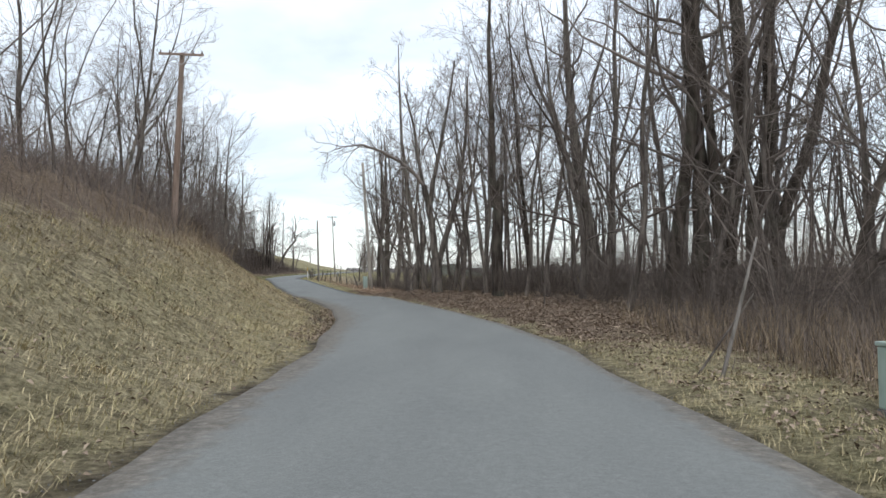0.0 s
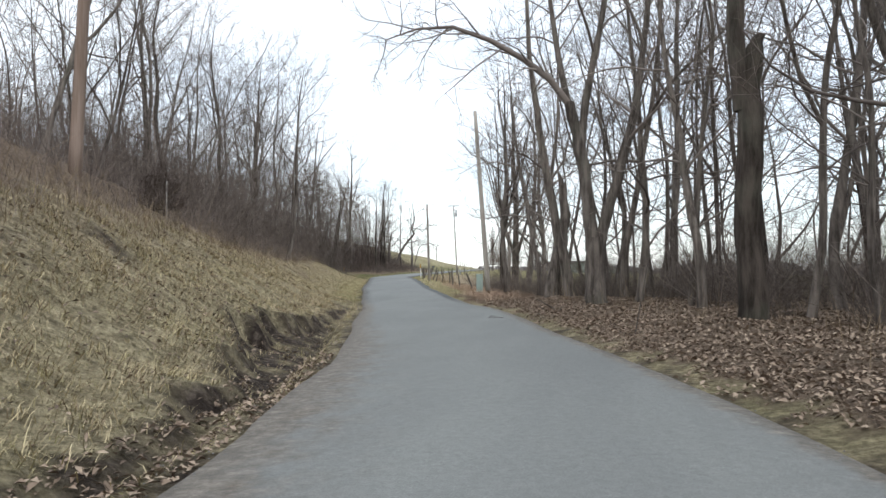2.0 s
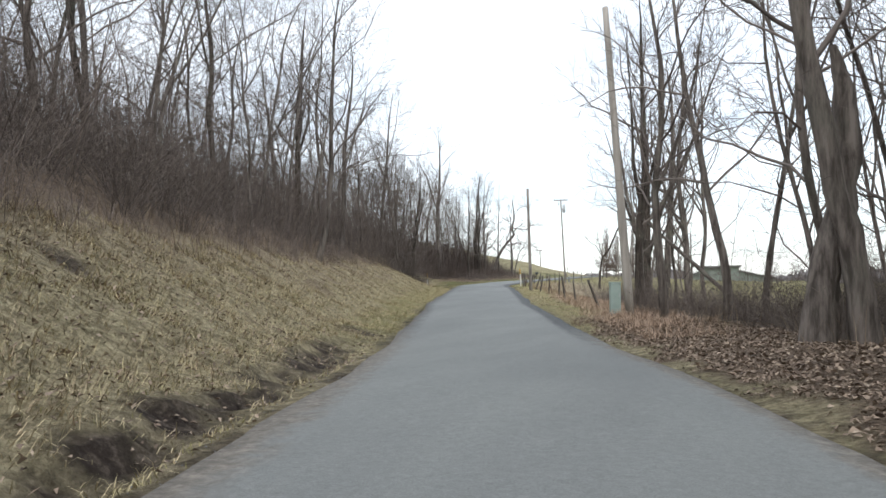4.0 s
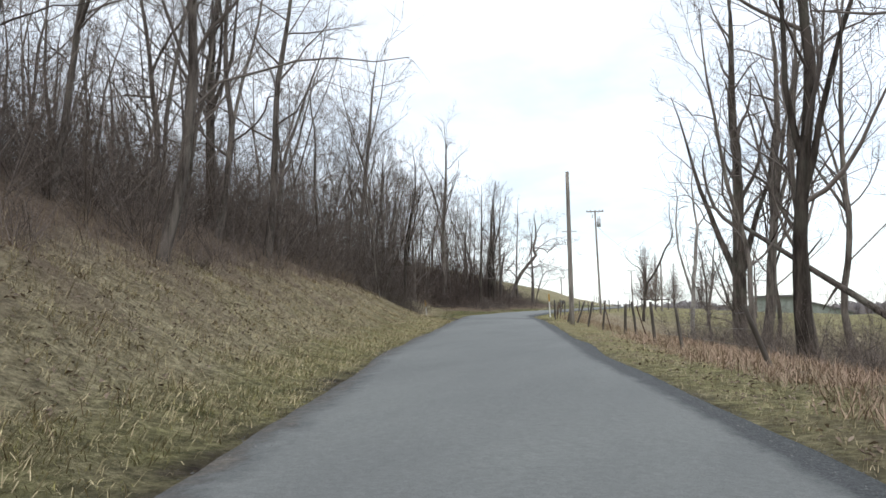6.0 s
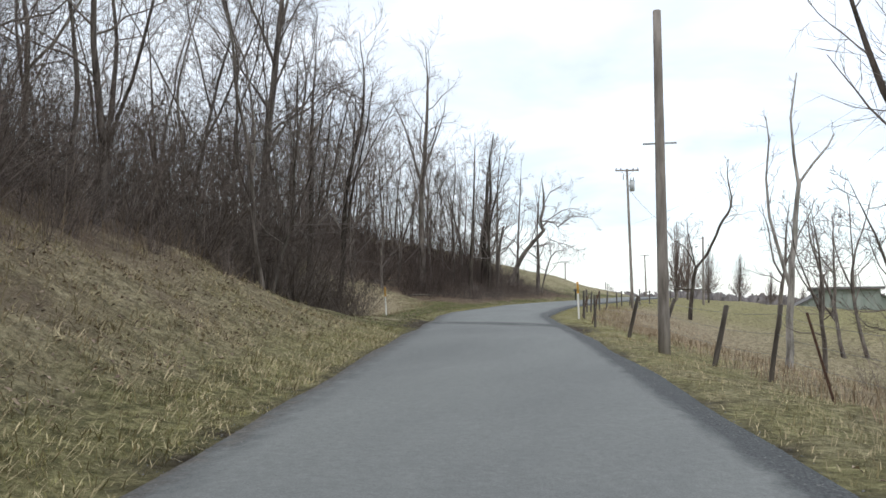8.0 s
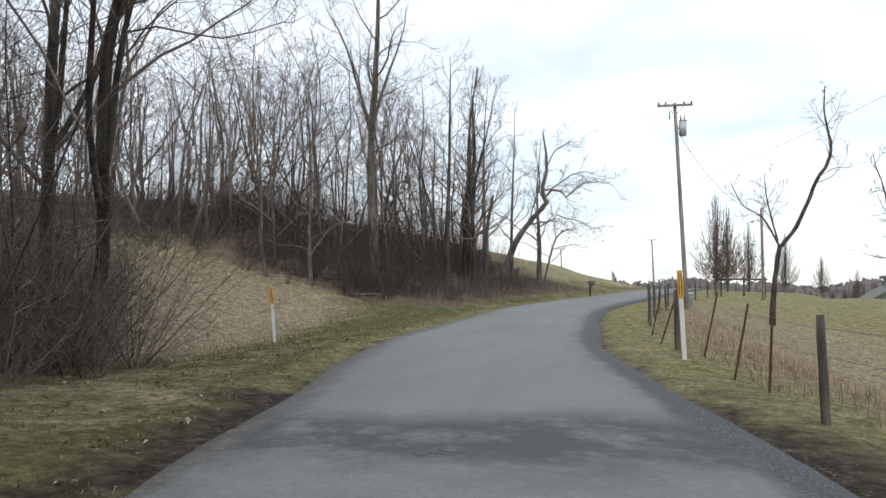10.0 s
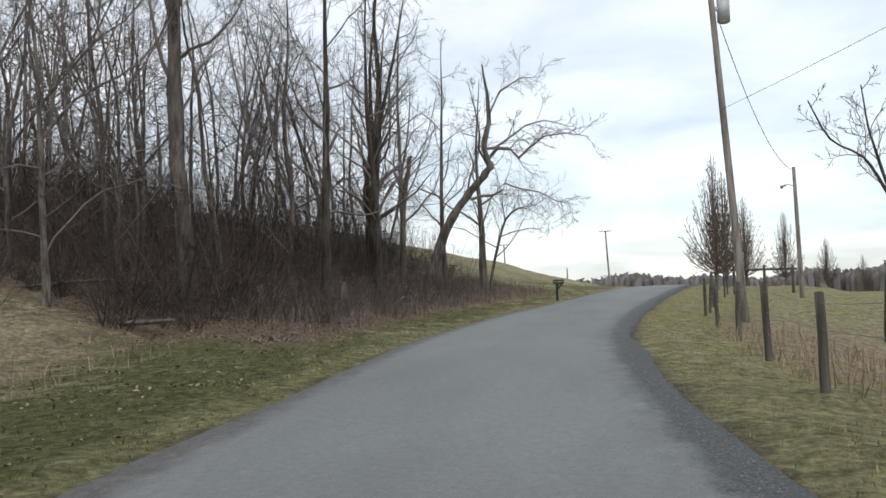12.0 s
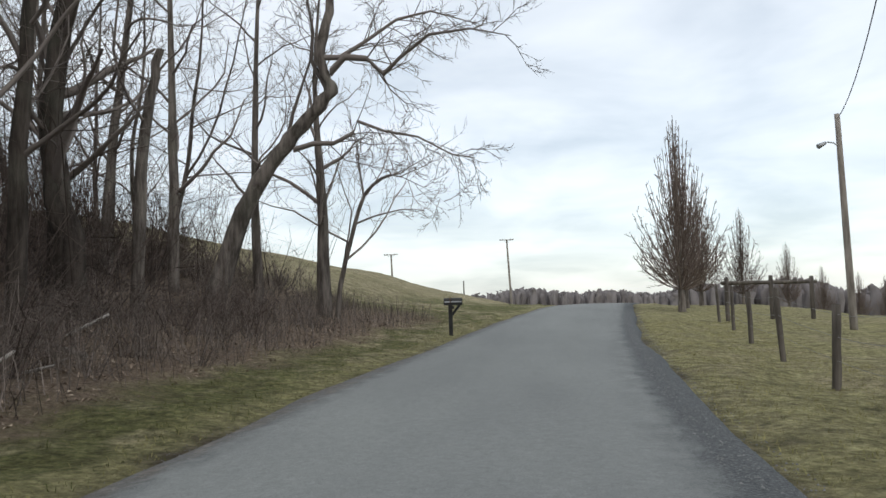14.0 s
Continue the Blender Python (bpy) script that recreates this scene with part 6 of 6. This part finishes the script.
blades("grass", strewn(42000, 98, 165, 0.3, 5.2, True, 44, grassy), (0.04, 0.10), 0.0032, 0.8, 9, LAWN, "short dark green lawn grass beside the lane", tuft=2)
blades("grass", np.concatenate([strewn(13000, 2, 20, 0.2, 2.6, False, 45, grassy), strewn(26000, 60, 100, 0.2, 4.0, False, 46, grassy)]), (0.05, 0.16), 0.0034, 0.8, 3, BLADE, "short tan and green grass on the verge", tuft=2)
blades("tall_grass", np.concatenate([strewn(12000, 70, 136, 2.0, 9.0, False, 48, None, 1.2), strewn(6000, 100, 130, 4.5, 15, True, 53)]), (0.14, 0.42), 0.006, 0.55, 4, STRAW, "pale dry meadow grass behind the fence")
blades("tall_grass", np.concatenate([strewn(13000, 62, 84, 1.6, 4.8, False, 49, lambda p, e, s: np.clip(0.6 + 0.6 * waves(p[:, 0], p[:, 1], 1.5, 84), 0.1, 1)), strewn(2600, 56, 66, 1.0, 3.0, False, 50)]), (0.22, 0.55), 0.0045, 1.05, 5, SEDGE, "rust-coloured dry sedge along the fence")
blades("weeds", np.concatenate([strewn(5000, 3, 19, 2.6, 7.5, False, 51), strewn(1800, 14, 100, 4.6, 6.5, True, 52), strewn(4200, 132, 160, 2.3, 6.0, True, 54)]), (0.35, 1.05), 0.004, 0.5, 6, BRUSH, "tall brown dead weeds", "weeds")
blades("weeds", np.concatenate([strewn(6000, 3, 20, 2.4, 8.0, False, 55), strewn(1800, 20, 100, 4.4, 6.0, True, 56), strewn(1500, 20, 62, 1.8, 4.6, False, 81, lambda p, e, s: np.clip(waves(p[:, 0], p[:, 1], 2.2, 82), 0, 1))]), (0.35, 1.0), 0.004, 0.55, 7, STRAW, "tall straw-coloured dead weeds", "weeds")


def leaves(name, p, size, seed, label):
    """Curled dead leaves lying at all angles."""
    g = np.random.RandomState(seed)
    n = len(p)
    z = land(p[:, 0], p[:, 1]) + g.uniform(0.0, 0.035, n)
    a = g.uniform(0, 6.28, n)
    l, w = g.uniform(*size, n), g.uniform(0.35, 0.6, n)
    u = np.c_[np.cos(a), np.sin(a), g.normal(0, 0.35, n)] * l[:, None]
    v = np.c_[-np.sin(a), np.cos(a), g.normal(0, 0.35, n)] * (l * w)[:, None]
    c = np.c_[p, z + 0.012]
    curl = np.c_[np.zeros((n, 2)), g.uniform(0.1, 0.55, n) * l]
    verts = np.stack([c - u, c - u * 0.1 + v + curl, c + u, c + u * 0.1 - v + curl], 1).reshape(-1, 3)
    b = np.arange(n)[:, None] * 4
    f = np.concatenate([b + (0, 3, 2), b + (0, 2, 1)]).astype(np.int32)
    return tagged(new(name, mesh_of(name, verts, f, LEAF)), label, "leaves", kind="stuff")


leaves("dead_leaves", np.concatenate([strewn(70000, 14, 64, 0.08, 6.0, False, 61, zone(1), 1.2), strewn(16000, 26, 62, 5.5, 11.0, False, 77)]), (0.02, 0.052), 1, "thick litter of brown dead leaves under the trees")
leaves("dead_leaves", np.concatenate([strewn(4200, 2, 60, 0.3, 5.0, True, 62), strewn(6500, 30, 98, 1.6, 5.0, True, 67), strewn(1500, 60, 84, 0.4, 3.5, False, 68), strewn(2600, 18, 34, 0.15, 0.9, True, 63), strewn(300, 34, 56, 0.5, 2.0, True, 76), strewn(2200, 98, 135, 0.5, 7, True, 64), strewn(4500, 124, 137, 2.6, 10, True, 69, zone(1)), strewn(7000, 128, 160, 1.8, 7, True, 65, zone(1)), strewn(2500, 3, 15, 0.5, 4, False, 66)]),
       (0.02, 0.05), 2, "scattered brown dead leaves on grass and in the ditch")


def gravel(p, size, seed):
    g = np.random.RandomState(seed)
    n = len(p)
    z = land(p[:, 0], p[:, 1])
    _, d, s = along(p[:, 0], p[:, 1])
    z = np.maximum(z, np.where(np.abs(d) < HALF, np.interp(s, LINE[:, 1], LINE[:, 2]) + 0.0, z))
    base = np.array([(1, 0, 0), (-0.5, 0.87, 0), (-0.5, -0.87, 0), (0, 0, 0.8), (0, 0, -0.8)])
    k = g.uniform(*size, n)[:, None, None] * g.uniform(0.6, 1.4, (n, 5, 1))
    a = g.uniform(0, 6.28, n)
    c, s_ = np.cos(a)[:, None], np.sin(a)[:, None]
    b = np.stack([base[None, :, 0] * c - base[None, :, 1] * s_, base[None, :, 0] * s_ + base[None, :, 1] * c, np.repeat(base[None, :, 2], n, 0)], -1)
    v = (np.c_[p, z + 0.004][:, None] + b * k).reshape(-1, 3)
    q = np.arange(n)[:, None] * 5
    f = np.concatenate([q + t for t in ((0, 1, 3), (1, 2, 3), (2, 0, 3))]).astype(np.int32)
    return tagged(new("gravel", mesh_of("gravel", v, f, STONE)), "loose grey gravel along the road's edges", "gravel", kind="stuff")


gravel(np.concatenate([strewn(3000, 58, 150, -0.25, 0.35, True, 71), strewn(7000, 100, 165, -0.25, 0.35, False, 72), strewn(2000, 58, 100, -0.2, 0.3, False, 75), strewn(1500, 2, 58, -0.1, 0.5, True, 73), strewn(1500, 2, 40, -0.1, 0.3, False, 74)]), (0.005, 0.014), 1)
